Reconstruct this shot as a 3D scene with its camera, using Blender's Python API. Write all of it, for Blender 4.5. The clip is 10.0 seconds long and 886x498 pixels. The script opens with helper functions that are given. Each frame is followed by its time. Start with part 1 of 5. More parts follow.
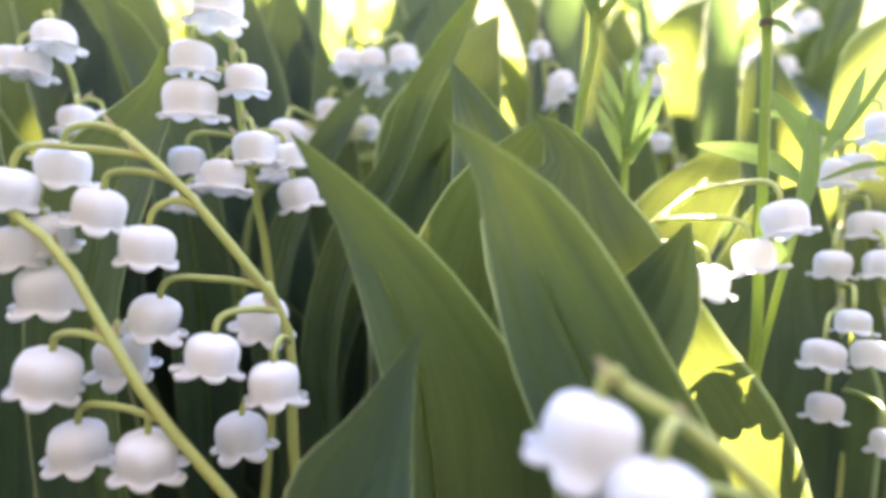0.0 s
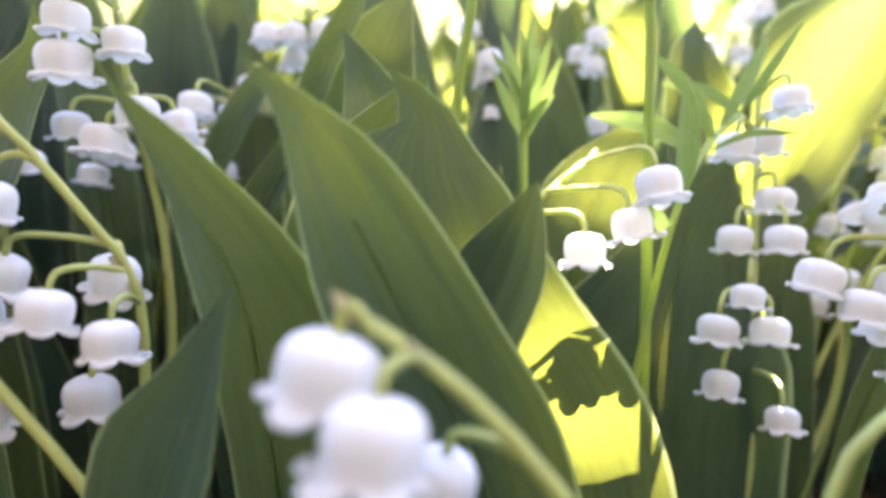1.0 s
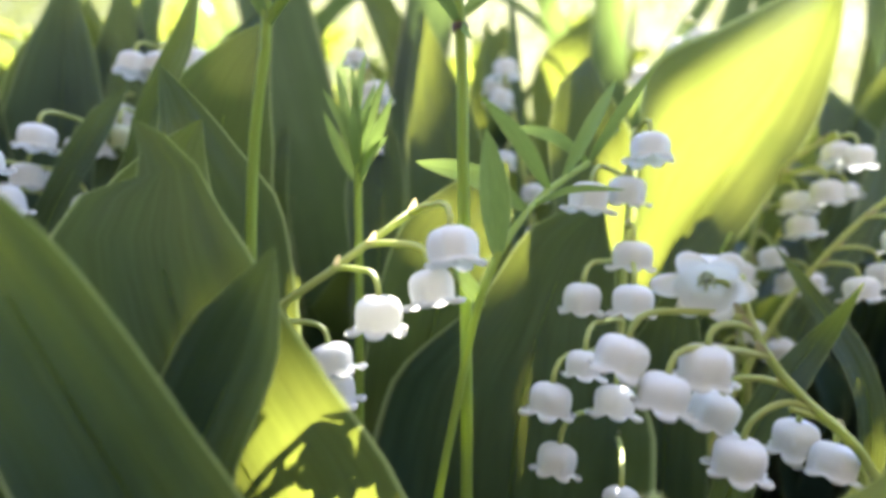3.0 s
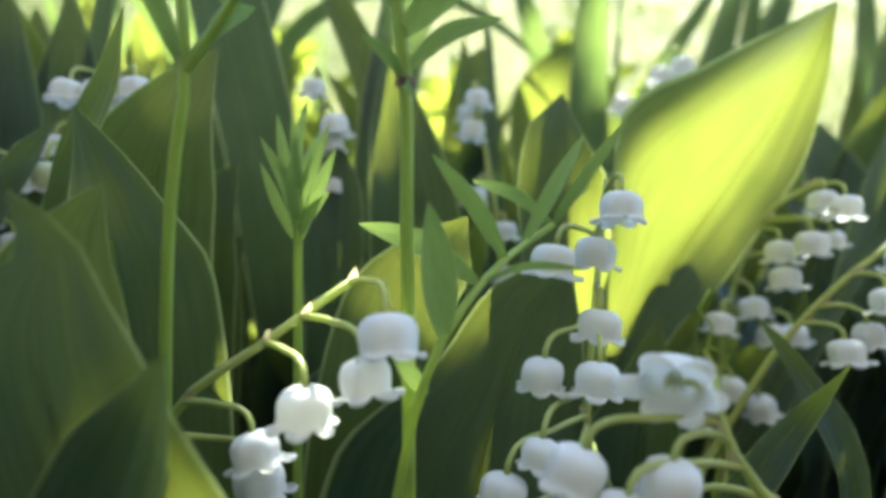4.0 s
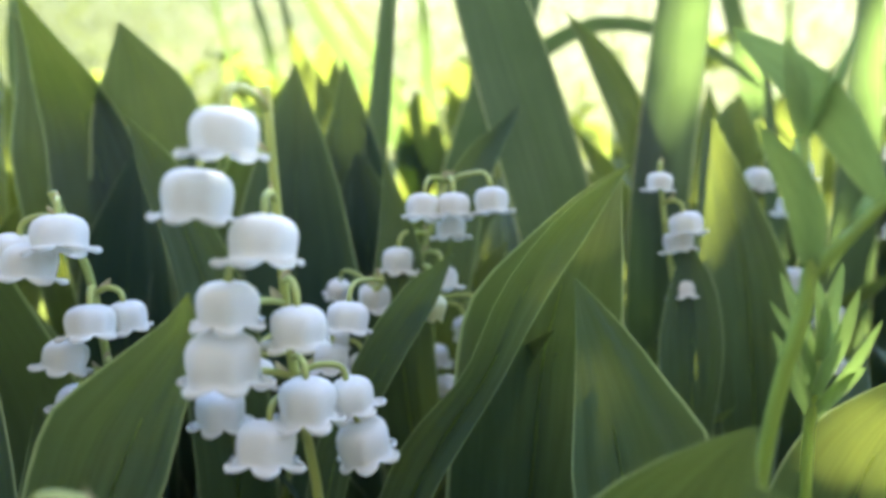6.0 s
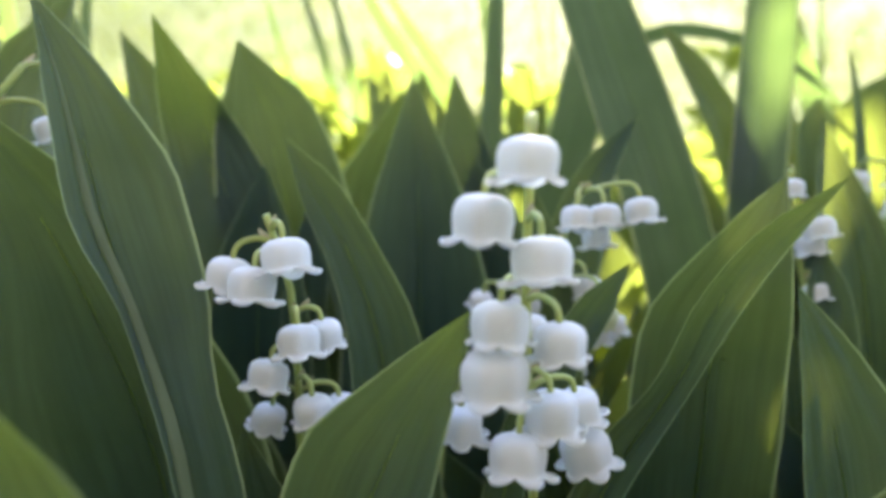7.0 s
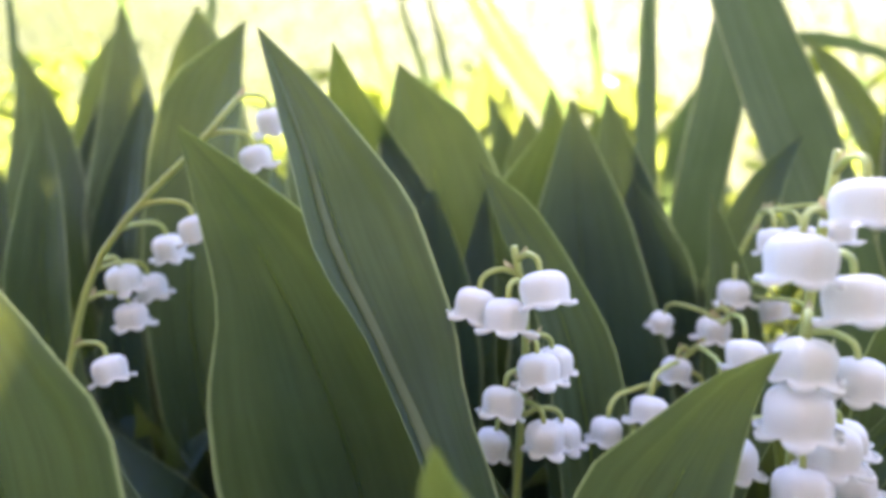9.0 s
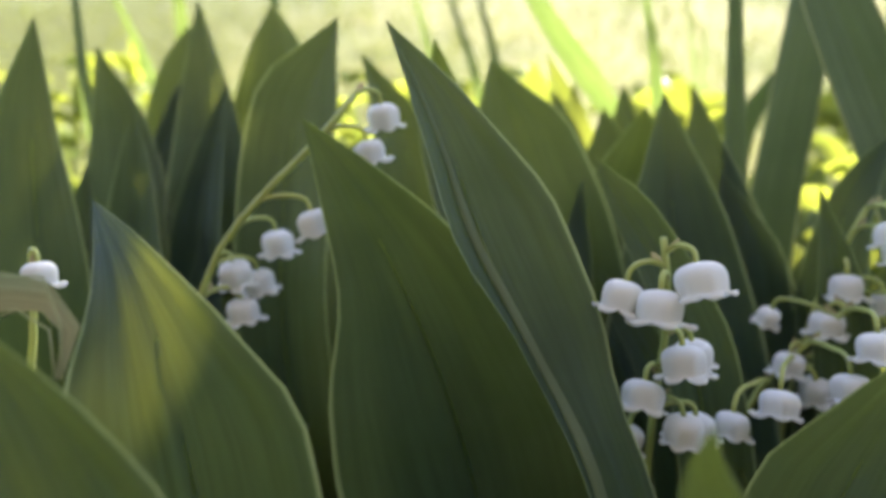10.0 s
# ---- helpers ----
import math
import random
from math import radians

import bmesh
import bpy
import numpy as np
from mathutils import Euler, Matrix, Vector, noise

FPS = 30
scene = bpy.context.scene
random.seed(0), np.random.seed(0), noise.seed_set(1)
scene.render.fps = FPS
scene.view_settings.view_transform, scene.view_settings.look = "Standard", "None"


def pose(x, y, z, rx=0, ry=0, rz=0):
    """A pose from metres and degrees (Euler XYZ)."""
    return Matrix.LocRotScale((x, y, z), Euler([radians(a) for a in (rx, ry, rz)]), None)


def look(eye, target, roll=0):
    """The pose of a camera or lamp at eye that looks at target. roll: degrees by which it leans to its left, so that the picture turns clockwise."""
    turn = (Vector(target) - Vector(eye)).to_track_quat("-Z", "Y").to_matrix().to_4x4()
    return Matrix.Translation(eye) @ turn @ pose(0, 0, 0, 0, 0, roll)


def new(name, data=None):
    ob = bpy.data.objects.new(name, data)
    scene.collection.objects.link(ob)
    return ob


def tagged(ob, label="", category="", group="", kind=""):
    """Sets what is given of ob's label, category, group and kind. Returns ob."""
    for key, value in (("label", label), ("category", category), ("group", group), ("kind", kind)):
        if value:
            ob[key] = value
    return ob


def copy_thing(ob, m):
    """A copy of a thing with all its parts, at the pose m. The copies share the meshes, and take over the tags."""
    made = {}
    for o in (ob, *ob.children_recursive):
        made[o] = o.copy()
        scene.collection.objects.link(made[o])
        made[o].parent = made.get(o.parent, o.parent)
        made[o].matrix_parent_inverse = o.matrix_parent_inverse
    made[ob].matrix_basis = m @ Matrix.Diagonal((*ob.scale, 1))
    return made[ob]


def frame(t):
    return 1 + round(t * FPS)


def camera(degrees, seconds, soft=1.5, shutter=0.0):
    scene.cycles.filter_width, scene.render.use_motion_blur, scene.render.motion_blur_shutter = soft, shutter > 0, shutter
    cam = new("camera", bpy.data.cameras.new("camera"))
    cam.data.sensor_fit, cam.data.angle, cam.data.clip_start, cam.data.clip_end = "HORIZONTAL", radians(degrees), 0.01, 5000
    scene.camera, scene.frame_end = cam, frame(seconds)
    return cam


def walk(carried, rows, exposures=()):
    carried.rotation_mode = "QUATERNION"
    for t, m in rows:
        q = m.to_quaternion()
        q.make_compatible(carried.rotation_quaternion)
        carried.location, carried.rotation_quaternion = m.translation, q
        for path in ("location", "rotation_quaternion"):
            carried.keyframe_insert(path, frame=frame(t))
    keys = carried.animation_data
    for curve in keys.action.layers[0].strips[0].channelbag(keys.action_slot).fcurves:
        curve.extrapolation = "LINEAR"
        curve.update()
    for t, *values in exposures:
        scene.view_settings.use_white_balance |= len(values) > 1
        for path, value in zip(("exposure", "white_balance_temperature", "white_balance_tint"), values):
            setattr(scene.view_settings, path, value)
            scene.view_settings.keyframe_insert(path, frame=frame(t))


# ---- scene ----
cam = camera(72.0, 10.0, soft=3.9)
cam.data.dof.use_dof = True
cam.data.dof.focus_distance = 0.105
cam.data.dof.aperture_fstop = 9.5
PATH = [
    (0.0, (0.00213, 0.00130, 0.13225), (0.00235, 0.10021, 0.11757), -0.06),
    (0.5, (0.01355, 0.00154, 0.12828), (0.01307, 0.10047, 0.11370), 0.40),
    (1.0, (0.02552, 0.00251, 0.12603), (0.02501, 0.10143, 0.11138), 0.45),
    (1.5, (0.03437, 0.00495, 0.12669), (0.03383, 0.10400, 0.11299), 0.62),
    (2.0, (0.04421, 0.00639, 0.12702), (0.04350, 0.10554, 0.11407), 1.10),
    (2.5, (0.05352, 0.00938, 0.12859), (0.05311, 0.10863, 0.11644), 1.27),
    (2.7, (0.05785, 0.01009, 0.13050), (0.05609, 0.10928, 0.11791), 1.31),
    (3.8, (0.06585, 0.02628, 0.14020), (0.06473, 0.12571, 0.12960), 2.44),
    (4.0, (0.06829, 0.02674, 0.14351), (0.06797, 0.12602, 0.13155), 2.73),
    (4.5, (0.07087, 0.03306, 0.15361), (0.07240, 0.13255, 0.14369), 3.31),
    (5.0, (0.05052, 0.03797, 0.17044), (0.05162, 0.13741, 0.15995), 3.38),
    (5.2, (0.04004, 0.04271, 0.17304), (0.03522, 0.14166, 0.15938), 2.35),
    (5.5, (0.02039, 0.04200, 0.17406), (0.01651, 0.14107, 0.16107), 1.78),
    (6.0, (-0.00898, 0.04022, 0.17024), (-0.01638, 0.13880, 0.15522), 0.68),
    (7.3, (-0.05007, 0.03439, 0.17352), (-0.05501, 0.13319, 0.15886), -0.72),
    (7.5, (-0.05076, 0.03596, 0.17219), (-0.05921, 0.13459, 0.15807), -0.65),
    (8.0, (-0.06465, 0.03539, 0.17454), (-0.07337, 0.13402, 0.16058), -0.74),
    (8.5, (-0.06937, 0.03470, 0.17492), (-0.07865, 0.13326, 0.16080), -0.76),
    (9.0, (-0.08497, 0.03145, 0.17893), (-0.09462, 0.12993, 0.16448), -1.23),
    (9.5, (-0.09875, 0.03027, 0.17927), (-0.10845, 0.12874, 0.16481), -0.92),
    (10.0, (-0.11056, 0.02888, 0.17748), (-0.12069, 0.12739, 0.16358), -1.36),
]
EXPOSURES = [(0.0, 5.05, 6350, 32), (1.0, 5.0, 6350, 33), (2.5, 4.7, 6200, 28), (4.0, 4.0, 6000, 7), (4.5, 4.0, 5650, 6), (5.2, 4.3, 5450, 20), (5.6, 4.38, 5550, 22), (6.0, 4.38, 5850, 14), (7.5, 4.36, 6050, 22), (8.5, 4.6, 6050, 32), (9.5, 4.72, 6200, 34), (10.0, 3.9, 6450, 20)]
walk(cam, [(t, look(eye, target, roll)) for t, eye, target, roll in PATH], EXPOSURES)

# ---- sky and sun ----
SUN_UP, SUN_RIGHT = 44.0, 15.5
world = bpy.data.worlds.new("sky")
scene.world = world
world.use_nodes = True
sky = world.node_tree.nodes.new("ShaderNodeTexSky")
sky.sky_type, sky.sun_disc = "NISHITA", False
sky.sun_elevation, sky.sun_rotation = radians(SUN_UP), radians(SUN_RIGHT)
back = world.node_tree.nodes["Background"]
back.inputs["Strength"].default_value = 0.055
world.node_tree.links.new(sky.outputs[0], back.inputs["Color"])
sun = new("sun", bpy.data.lights.new("sun", "SUN"))
sun.data.energy, sun.data.angle, sun.data.color = 3.5, radians(0.55), (1.0, 0.95, 0.84)
sun_way = Vector((math.sin(radians(SUN_RIGHT)) * math.cos(radians(SUN_UP)), math.cos(radians(SUN_RIGHT)) * math.cos(radians(SUN_UP)), math.sin(radians(SUN_UP))))
sun.matrix_world = look(sun_way * 5, (0, 0, 0))


# ---- materials ----
def material(name):
    m = bpy.data.materials.new(name)
    m.use_nodes = True
    m.node_tree.nodes.clear()
    return m, m.node_tree.nodes, m.node_tree.links


def node(nodes, kind, **values):
    n = nodes.new(kind)
    for key, value in values.items():
        n.inputs[key.replace("_", " ")].default_value = value
    return n


def ramp(nodes, links, source, stops):
    r = nodes.new("ShaderNodeValToRGB")
    while len(r.color_ramp.elements) < len(stops):
        r.color_ramp.elements.new(0.5)
    for e, (at, colour) in zip(r.color_ramp.elements, stops):
        e.position, e.color = at, (*colour, 1)
    links.new(source, r.inputs[0])
    return r.outputs[0]


def mixed(nodes, links, a, b, fac, blend="MIX"):
    m = nodes.new("ShaderNodeMix")
    m.data_type, m.blend_type = "RGBA", blend
    for socket, value in ((m.inputs[6], a), (m.inputs[7], b), (m.inputs[0], fac)):
        if isinstance(value, (int, float)):
            socket.default_value = value
        elif isinstance(value, tuple):
            socket.default_value = (*value, 1)
        else:
            links.new(value, socket)
    return m.outputs[2]


def leaf_material(name, dark, light, glow, see=0.5, rough=0.42, veins=26.0, patch=60.0, gloss=0.4):
    """A thin green leaf: parallel veins along it, blotches, light that comes through."""
    m, ns, ln = material(name)
    uv = ns.new("ShaderNodeUVMap")
    geo = ns.new("ShaderNodeTexCoord")
    info = ns.new("ShaderNodeObjectInfo")
    stretch = node(ns, "ShaderNodeMapping", Scale=(veins, 0.7, 1.0))
    ln.new(uv.outputs[0], stretch.inputs[0])
    vein = node(ns, "ShaderNodeTexNoise", Scale=1.0, Detail=3.0, Roughness=0.6)
    ln.new(stretch.outputs[0], vein.inputs["Vector"])
    blot = node(ns, "ShaderNodeTexNoise", Scale=patch, Detail=4.0)
    ln.new(geo.outputs["Object"], blot.inputs["Vector"])
    fine = node(ns, "ShaderNodeTexNoise", Scale=patch * 14, Detail=2.0)
    ln.new(geo.outputs["Object"], fine.inputs["Vector"])
    base = ramp(ns, ln, vein.outputs[0], [(0.34, dark), (0.66, light)])
    base = mixed(ns, ln, base, tuple(0.6 * c for c in dark), ramp(ns, ln, blot.outputs[0], [(0.45, (0, 0, 0)), (0.75, (0.55, 0.55, 0.55))]))
    base = mixed(ns, ln, base, (light[0] * 1.2, light[1] * 1.1, light[2] * 0.9), ramp(ns, ln, info.outputs["Random"], [(0.0, (0, 0, 0)), (1.0, (0.5, 0.5, 0.5))]))
    through_it = ramp(ns, ln, vein.outputs[0], [(0.32, tuple(0.84 * c for c in glow)), (0.62, glow)])
    through_it = mixed(ns, ln, through_it, (glow[0] * 0.75, glow[1] * 0.85, glow[2] * 0.8), ramp(ns, ln, blot.outputs[0], [(0.4, (0, 0, 0)), (0.7, (0.6, 0.6, 0.6))]))
    flat = ns.new("ShaderNodeSeparateXYZ")
    ln.new(uv.outputs[0], flat.inputs[0])
    off = node(ns, "ShaderNodeMath")
    off.operation, off.inputs[1].default_value = "SUBTRACT", 0.5
    ln.new(flat.outputs[0], off.inputs[0])
    rim = node(ns, "ShaderNodeMath")
    rim.operation = "ABSOLUTE"
    ln.new(off.outputs[0], rim.inputs[0])
    margin = ramp(ns, ln, rim.outputs[0], [(0.474, (0, 0, 0)), (0.490, (0.8, 0.8, 0.8))])
    base = mixed(ns, ln, base, (0.34, 0.42, 0.20), margin)
    through_it = mixed(ns, ln, through_it, (0.50, 0.60, 0.20), margin)
    bump = node(ns, "ShaderNodeBump", Strength=0.5, Distance=0.0008)
    ln.new(vein.outputs[0], bump.inputs["Height"])
    bump2 = node(ns, "ShaderNodeBump", Strength=0.15, Distance=0.0003)
    ln.new(fine.outputs[0], bump2.inputs["Height"])
    ln.new(bump.outputs[0], bump2.inputs["Normal"])
    face = node(ns, "ShaderNodeBsdfPrincipled", Roughness=rough)
    face.inputs["Specular IOR Level"].default_value = gloss
    ln.new(base, face.inputs["Base Color"])
    ln.new(bump2.outputs[0], face.inputs["Normal"])
    thin = ns.new("ShaderNodeBsdfTranslucent")
    ln.new(through_it, thin.inputs[0])
    mix = node(ns, "ShaderNodeMixShader", Fac=see)
    ln.new(face.outputs[0], mix.inputs[1]), ln.new(thin.outputs[0], mix.inputs[2])
    out = ns.new("ShaderNodeOutputMaterial")
    ln.new(mix.outputs[0], out.inputs[0])
    return m


def petal_material(name, colour, glow, see):
    m, ns, ln = material(name)
    geo = ns.new("ShaderNodeTexCoord")
    grain = node(ns, "ShaderNodeTexNoise", Scale=900.0, Detail=3.0)
    ln.new(geo.outputs["Object"], grain.inputs["Vector"])
    stain = node(ns, "ShaderNodeTexNoise", Scale=160.0, Detail=2.0)
    ln.new(geo.outputs["Object"], stain.inputs["Vector"])
    base = mixed(ns, ln, colour, tuple(c * k for c, k in zip(colour, (0.94, 0.93, 0.86))), ramp(ns, ln, stain.outputs[0], [(0.45, (0, 0, 0)), (0.7, (1, 1, 1))]))
    bump = node(ns, "ShaderNodeBump", Strength=0.2, Distance=0.0002)
    ln.new(grain.outputs[0], bump.inputs["Height"])
    face = node(ns, "ShaderNodeBsdfPrincipled", Roughness=0.5)
    face.inputs["Specular IOR Level"].default_value = 0.35
    ln.new(base, face.inputs["Base Color"]), ln.new(bump.outputs[0], face.inputs["Normal"])
    thin = node(ns, "ShaderNodeBsdfTranslucent", Color=(*glow, 1))
    mix = node(ns, "ShaderNodeMixShader", Fac=see)
    ln.new(face.outputs[0], mix.inputs[1]), ln.new(thin.outputs[0], mix.inputs[2])
    out = ns.new("ShaderNodeOutputMaterial")
    ln.new(mix.outputs[0], out.inputs[0])
    return m


LEAF = leaf_material("lily_leaf", (0.013, 0.038, 0.042), (0.025, 0.064, 0.064), (0.285, 0.325, 0.036), see=0.34, rough=0.40, gloss=0.28)
MIDRIB = leaf_material("leaf_midrib", (0.026, 0.056, 0.046), (0.040, 0.080, 0.060), (0.42, 0.50, 0.06), see=0.75, veins=4.0, rough=0.4)
MARGIN = leaf_material("leaf_margin", (0.30, 0.36, 0.20), (0.42, 0.46, 0.28), (0.50, 0.56, 0.28), see=0.4, veins=4.0, rough=0.4)
UNDERSIDE = leaf_material("leaf_underside", (0.10, 0.155, 0.085), (0.16, 0.22, 0.125), (0.36, 0.42, 0.20), see=0.4, rough=0.5)
BLADE = leaf_material("long_blade", (0.026, 0.048, 0.044), (0.042, 0.070, 0.058), (0.25, 0.36, 0.07), see=0.25, veins=18.0, gloss=0.3)
WEED = leaf_material("weed_leaf", (0.14, 0.24, 0.09), (0.20, 0.32, 0.12), (0.26, 0.36, 0.07), see=0.33, veins=6.0, rough=0.6, gloss=0.15)
# the weed leaf again, with a sunlit yellow put into its colour
SUNLIT_WEED = leaf_material("sunlit_weed_leaf", (0.15, 0.21, 0.055), (0.22, 0.28, 0.075), (0.38, 0.43, 0.045), see=0.36, veins=6.0, rough=0.6, gloss=0.12)
GRASS = leaf_material("grass", (0.100, 0.112, 0.034), (0.125, 0.135, 0.044), (0.125, 0.145, 0.036), see=0.45, veins=4.0, rough=0.8, gloss=0.08)
STEM = leaf_material("flower_stem", (0.34, 0.42, 0.13), (0.46, 0.52, 0.18), (0.50, 0.58, 0.12), see=0.3, veins=5.0, rough=0.45)
WEED_STEM = leaf_material("weed_stem", (0.20, 0.32, 0.07), (0.28, 0.40, 0.09), (0.55, 0.65, 0.10), see=0.35, veins=5.0, rough=0.5)
BRACT = leaf_material("bract", (0.30, 0.24, 0.14), (0.42, 0.36, 0.20), (0.55, 0.48, 0.24), see=0.4, veins=4.0, rough=0.6)
STRAW = leaf_material("withered", (0.20, 0.22, 0.13), (0.38, 0.39, 0.25), (0.40, 0.42, 0.20), see=0.3, veins=14.0, rough=0.7)
PETAL = petal_material("white_petal", (0.77, 0.79, 0.775), (0.66, 0.67, 0.60), 0.42)
BUD = petal_material("green_bud", (0.60, 0.64, 0.42), (0.60, 0.64, 0.40), 0.4)


SHRUB = leaf_material("shrub_leaf", (0.035, 0.080, 0.025), (0.055, 0.12, 0.03), (0.20, 0.34, 0.03), see=0.3, veins=3.0)
BARK = leaf_material("bark", (0.07, 0.055, 0.04), (0.13, 0.10, 0.07), (0.02, 0.02, 0.01), see=0.02, veins=9.0, rough=0.9)


def ground_material():
    m, ns, ln = material("ground")
    geo = ns.new("ShaderNodeTexCoord")
    place = ns.new("ShaderNodeSeparateXYZ")
    ln.new(geo.outputs["Object"], place.inputs[0])
    crumbs = node(ns, "ShaderNodeTexNoise", Scale=140.0, Detail=6.0, Roughness=0.65)
    patch = node(ns, "ShaderNodeTexNoise", Scale=2.2, Detail=5.0)
    blades = node(ns, "ShaderNodeTexNoise", Scale=60.0, Detail=6.0, Roughness=0.7)
    for n in (crumbs, patch, blades):
        ln.new(geo.outputs["Object"], n.inputs["Vector"])
    soil = ramp(ns, ln, crumbs.outputs[0], [(0.35, (0.018, 0.014, 0.010)), (0.6, (0.055, 0.042, 0.030)), (0.8, (0.10, 0.08, 0.055))])
    lawn = ramp(ns, ln, blades.outputs[0], [(0.3, (0.120, 0.122, 0.038)), (0.7, (0.145, 0.144, 0.052))])
    lawn = mixed(ns, ln, lawn, (0.085, 0.100, 0.030), ramp(ns, ln, patch.outputs[0], [(0.40, (0, 0, 0)), (0.64, (1, 1, 1))]))
    # mossier turf, with shade on the bank's left painted into its colour
    tufts = node(ns, "ShaderNodeTexNoise", Scale=3.5, Detail=6.0, Roughness=0.65)
    ln.new(geo.outputs["Object"], tufts.inputs["Vector"])
    side = node(ns, "ShaderNodeMath")
    side.operation = "MULTIPLY_ADD"
    ln.new(place.outputs["X"], side.inputs[0])
    side.inputs[1].default_value = -0.22
    ln.new(tufts.outputs[0], side.inputs[2])
    lawn = mixed(ns, ln, lawn, (0.062, 0.074, 0.022), ramp(ns, ln, side.outputs[0], [(0.52, (0, 0, 0)), (0.80, (0.85, 0.85, 0.85))]))
    edge = node(ns, "ShaderNodeMath")
    edge.operation = "MULTIPLY_ADD"
    ln.new(patch.outputs[0], edge.inputs[0])
    edge.inputs[1].default_value = 0.25
    ln.new(place.outputs["Y"], edge.inputs[2])
    where = ramp(ns, ln, edge.outputs[0], [(0.55, (0, 0, 0)), (0.8, (1, 1, 1))])
    colour = mixed(ns, ln, soil, lawn, where)
    bump = node(ns, "ShaderNodeBump", Strength=0.7, Distance=0.004)
    ln.new(crumbs.outputs[0], bump.inputs["Height"])
    face = node(ns, "ShaderNodeBsdfPrincipled", Roughness=1.0)
    face.inputs["Specular IOR Level"].default_value = 0.06
    ln.new(colour, face.inputs["Base Color"]), ln.new(bump.outputs[0], face.inputs["Normal"])
    out = ns.new("ShaderNodeOutputMaterial")
    ln.new(face.outputs[0], out.inputs[0])
    return m


GROUND = ground_material()


# ---- mesh tools ----
def smooth_line(points, count):
    """A rounded line through the points, in even steps; long and short stretches may follow one another."""
    p = [Vector(q) for q in points]
    h = [max((b - a).length, 1e-6) for a, b in zip(p, p[1:])]
    go = [(b - a) / k for a, b, k in zip(p, p[1:], h)]
    tilt = [go[0]] + [(go[i] * h[i + 1] + go[i + 1] * h[i]) / (h[i] + h[i + 1]) for i in range(len(h) - 1)] + [go[-1]]
    fine = []
    for i, k in enumerate(h):
        for n in range(24):
            t = n / 24
            fine.append((2 * t ** 3 - 3 * t * t + 1) * p[i] + (t ** 3 - 2 * t * t + t) * k * tilt[i] + (3 * t * t - 2 * t ** 3) * p[i + 1] + (t ** 3 - t * t) * k * tilt[i + 1])
    fine.append(p[-1])
    run = [0.0]
    for a, b in zip(fine, fine[1:]):
        run.append(run[-1] + (b - a).length)
    line, j = [], 0
    for k in range(count):
        want = run[-1] * k / (count - 1)
        while j < len(run) - 2 and run[j + 1] < want:
            j += 1
        line.append(fine[j].lerp(fine[j + 1], min(1, (want - run[j]) / max(run[j + 1] - run[j], 1e-9))))
    return line


def mesh_from(name, verts, faces, uvs, mat):
    me = bpy.data.meshes.new(name)
    me.from_pydata([tuple(v) for v in verts], [], faces)
    layer = me.uv_layers.new(name="UVMap")
    for loop in me.loops:
        layer.data[loop.index].uv = uvs[loop.vertex_index]
    me.polygons.foreach_set("use_smooth", [True] * len(me.polygons))
    me.materials.append(mat)
    return me


def part(name, me, parent, label=""):
    ob = new(name, me)
    ob.parent = parent
    return tagged(ob, label) if label else ob


def tube(name, points, radii, mat, sides=8, count=14):
    """A round stem along a line; radii at its start and end."""
    line = smooth_line(points, count)
    verts, faces, uvs = [], [], []
    side = Vector((1, 0.13, 0.05))
    for i, c in enumerate(line):
        way = (line[min(i + 1, count - 1)] - line[max(i - 1, 0)]).normalized()
        side = (side - way * side.dot(way)).normalized()
        other = way.cross(side)
        r = radii[0] + (radii[1] - radii[0]) * i / (count - 1)
        for k in range(sides):
            a = 2 * math.pi * k / sides
            verts.append(c + (side * math.cos(a) + other * math.sin(a)) * r)
            uvs.append((k / sides, i * 0.2))
    for i in range(count - 1):
        for k in range(sides):
            a, b = i * sides + k, i * sides + (k + 1) % sides
            faces.append((a, b, b + sides, a + sides))
    faces.append(tuple(range((count - 1) * sides, count * sides)))
    return mesh_from(name, verts, faces, uvs, mat)


def sheet(name, line, width, profile, yaw, fold, twist, mat, wave=0.0, across=9, seed=0, pleat=0.0):
    """A thin leaf along a line: channelled by fold, turned by yaw and twist, with a waved edge and shallow lengthwise pleats. profile gives its reach to the left and to the right."""
    rnd = random.Random(seed)
    phase, turns = rnd.uniform(0, 6.28), rnd.uniform(5, 9)
    verts, faces, uvs = [], [], []
    n = len(line)
    for i, c in enumerate(line):
        s = i / (n - 1)
        way = (line[min(i + 1, n - 1)] - line[max(i - 1, 0)]).normalized()
        a = radians(yaw + twist * (s - 0.6))
        face = Vector((math.sin(a), -math.cos(a), 0))
        side = way.cross(face)
        if side.length < 1e-3:
            side = Vector((1, 0, 0))
        side.normalize()
        up = side.cross(way).normalized()
        reach, f = profile(s), radians(fold * (1.0 - 0.35 * s))
        for k in range(across):
            v = 2 * k / (across - 1) - 1
            half = width * (reach[0] if v < 0 else reach[1])
            lift = math.sin(f) * (v * v) ** 0.72
            ripple = wave * half * 2 * math.sin(turns * s * 2 + phase + (1.7 if v > 0 else 0)) * v * v
            ripple += pleat * min(1, half * 120) * (math.sin(v * 13 + phase) + 0.6 * math.sin(v * 7.3 - 2 * phase + 2 * s))
            verts.append(c + side * v * half * math.cos(f * (0.4 + 0.6 * abs(v))) + up * (half * lift + ripple))
            uvs.append((v * 0.5 + 0.5, s * 8))
    for i in range(n - 1):
        for k in range(across - 1):
            a = i * across + k
            faces.append((a, a + 1, a + across + 1, a + across))
    return mesh_from(name, verts, faces, uvs, mat)


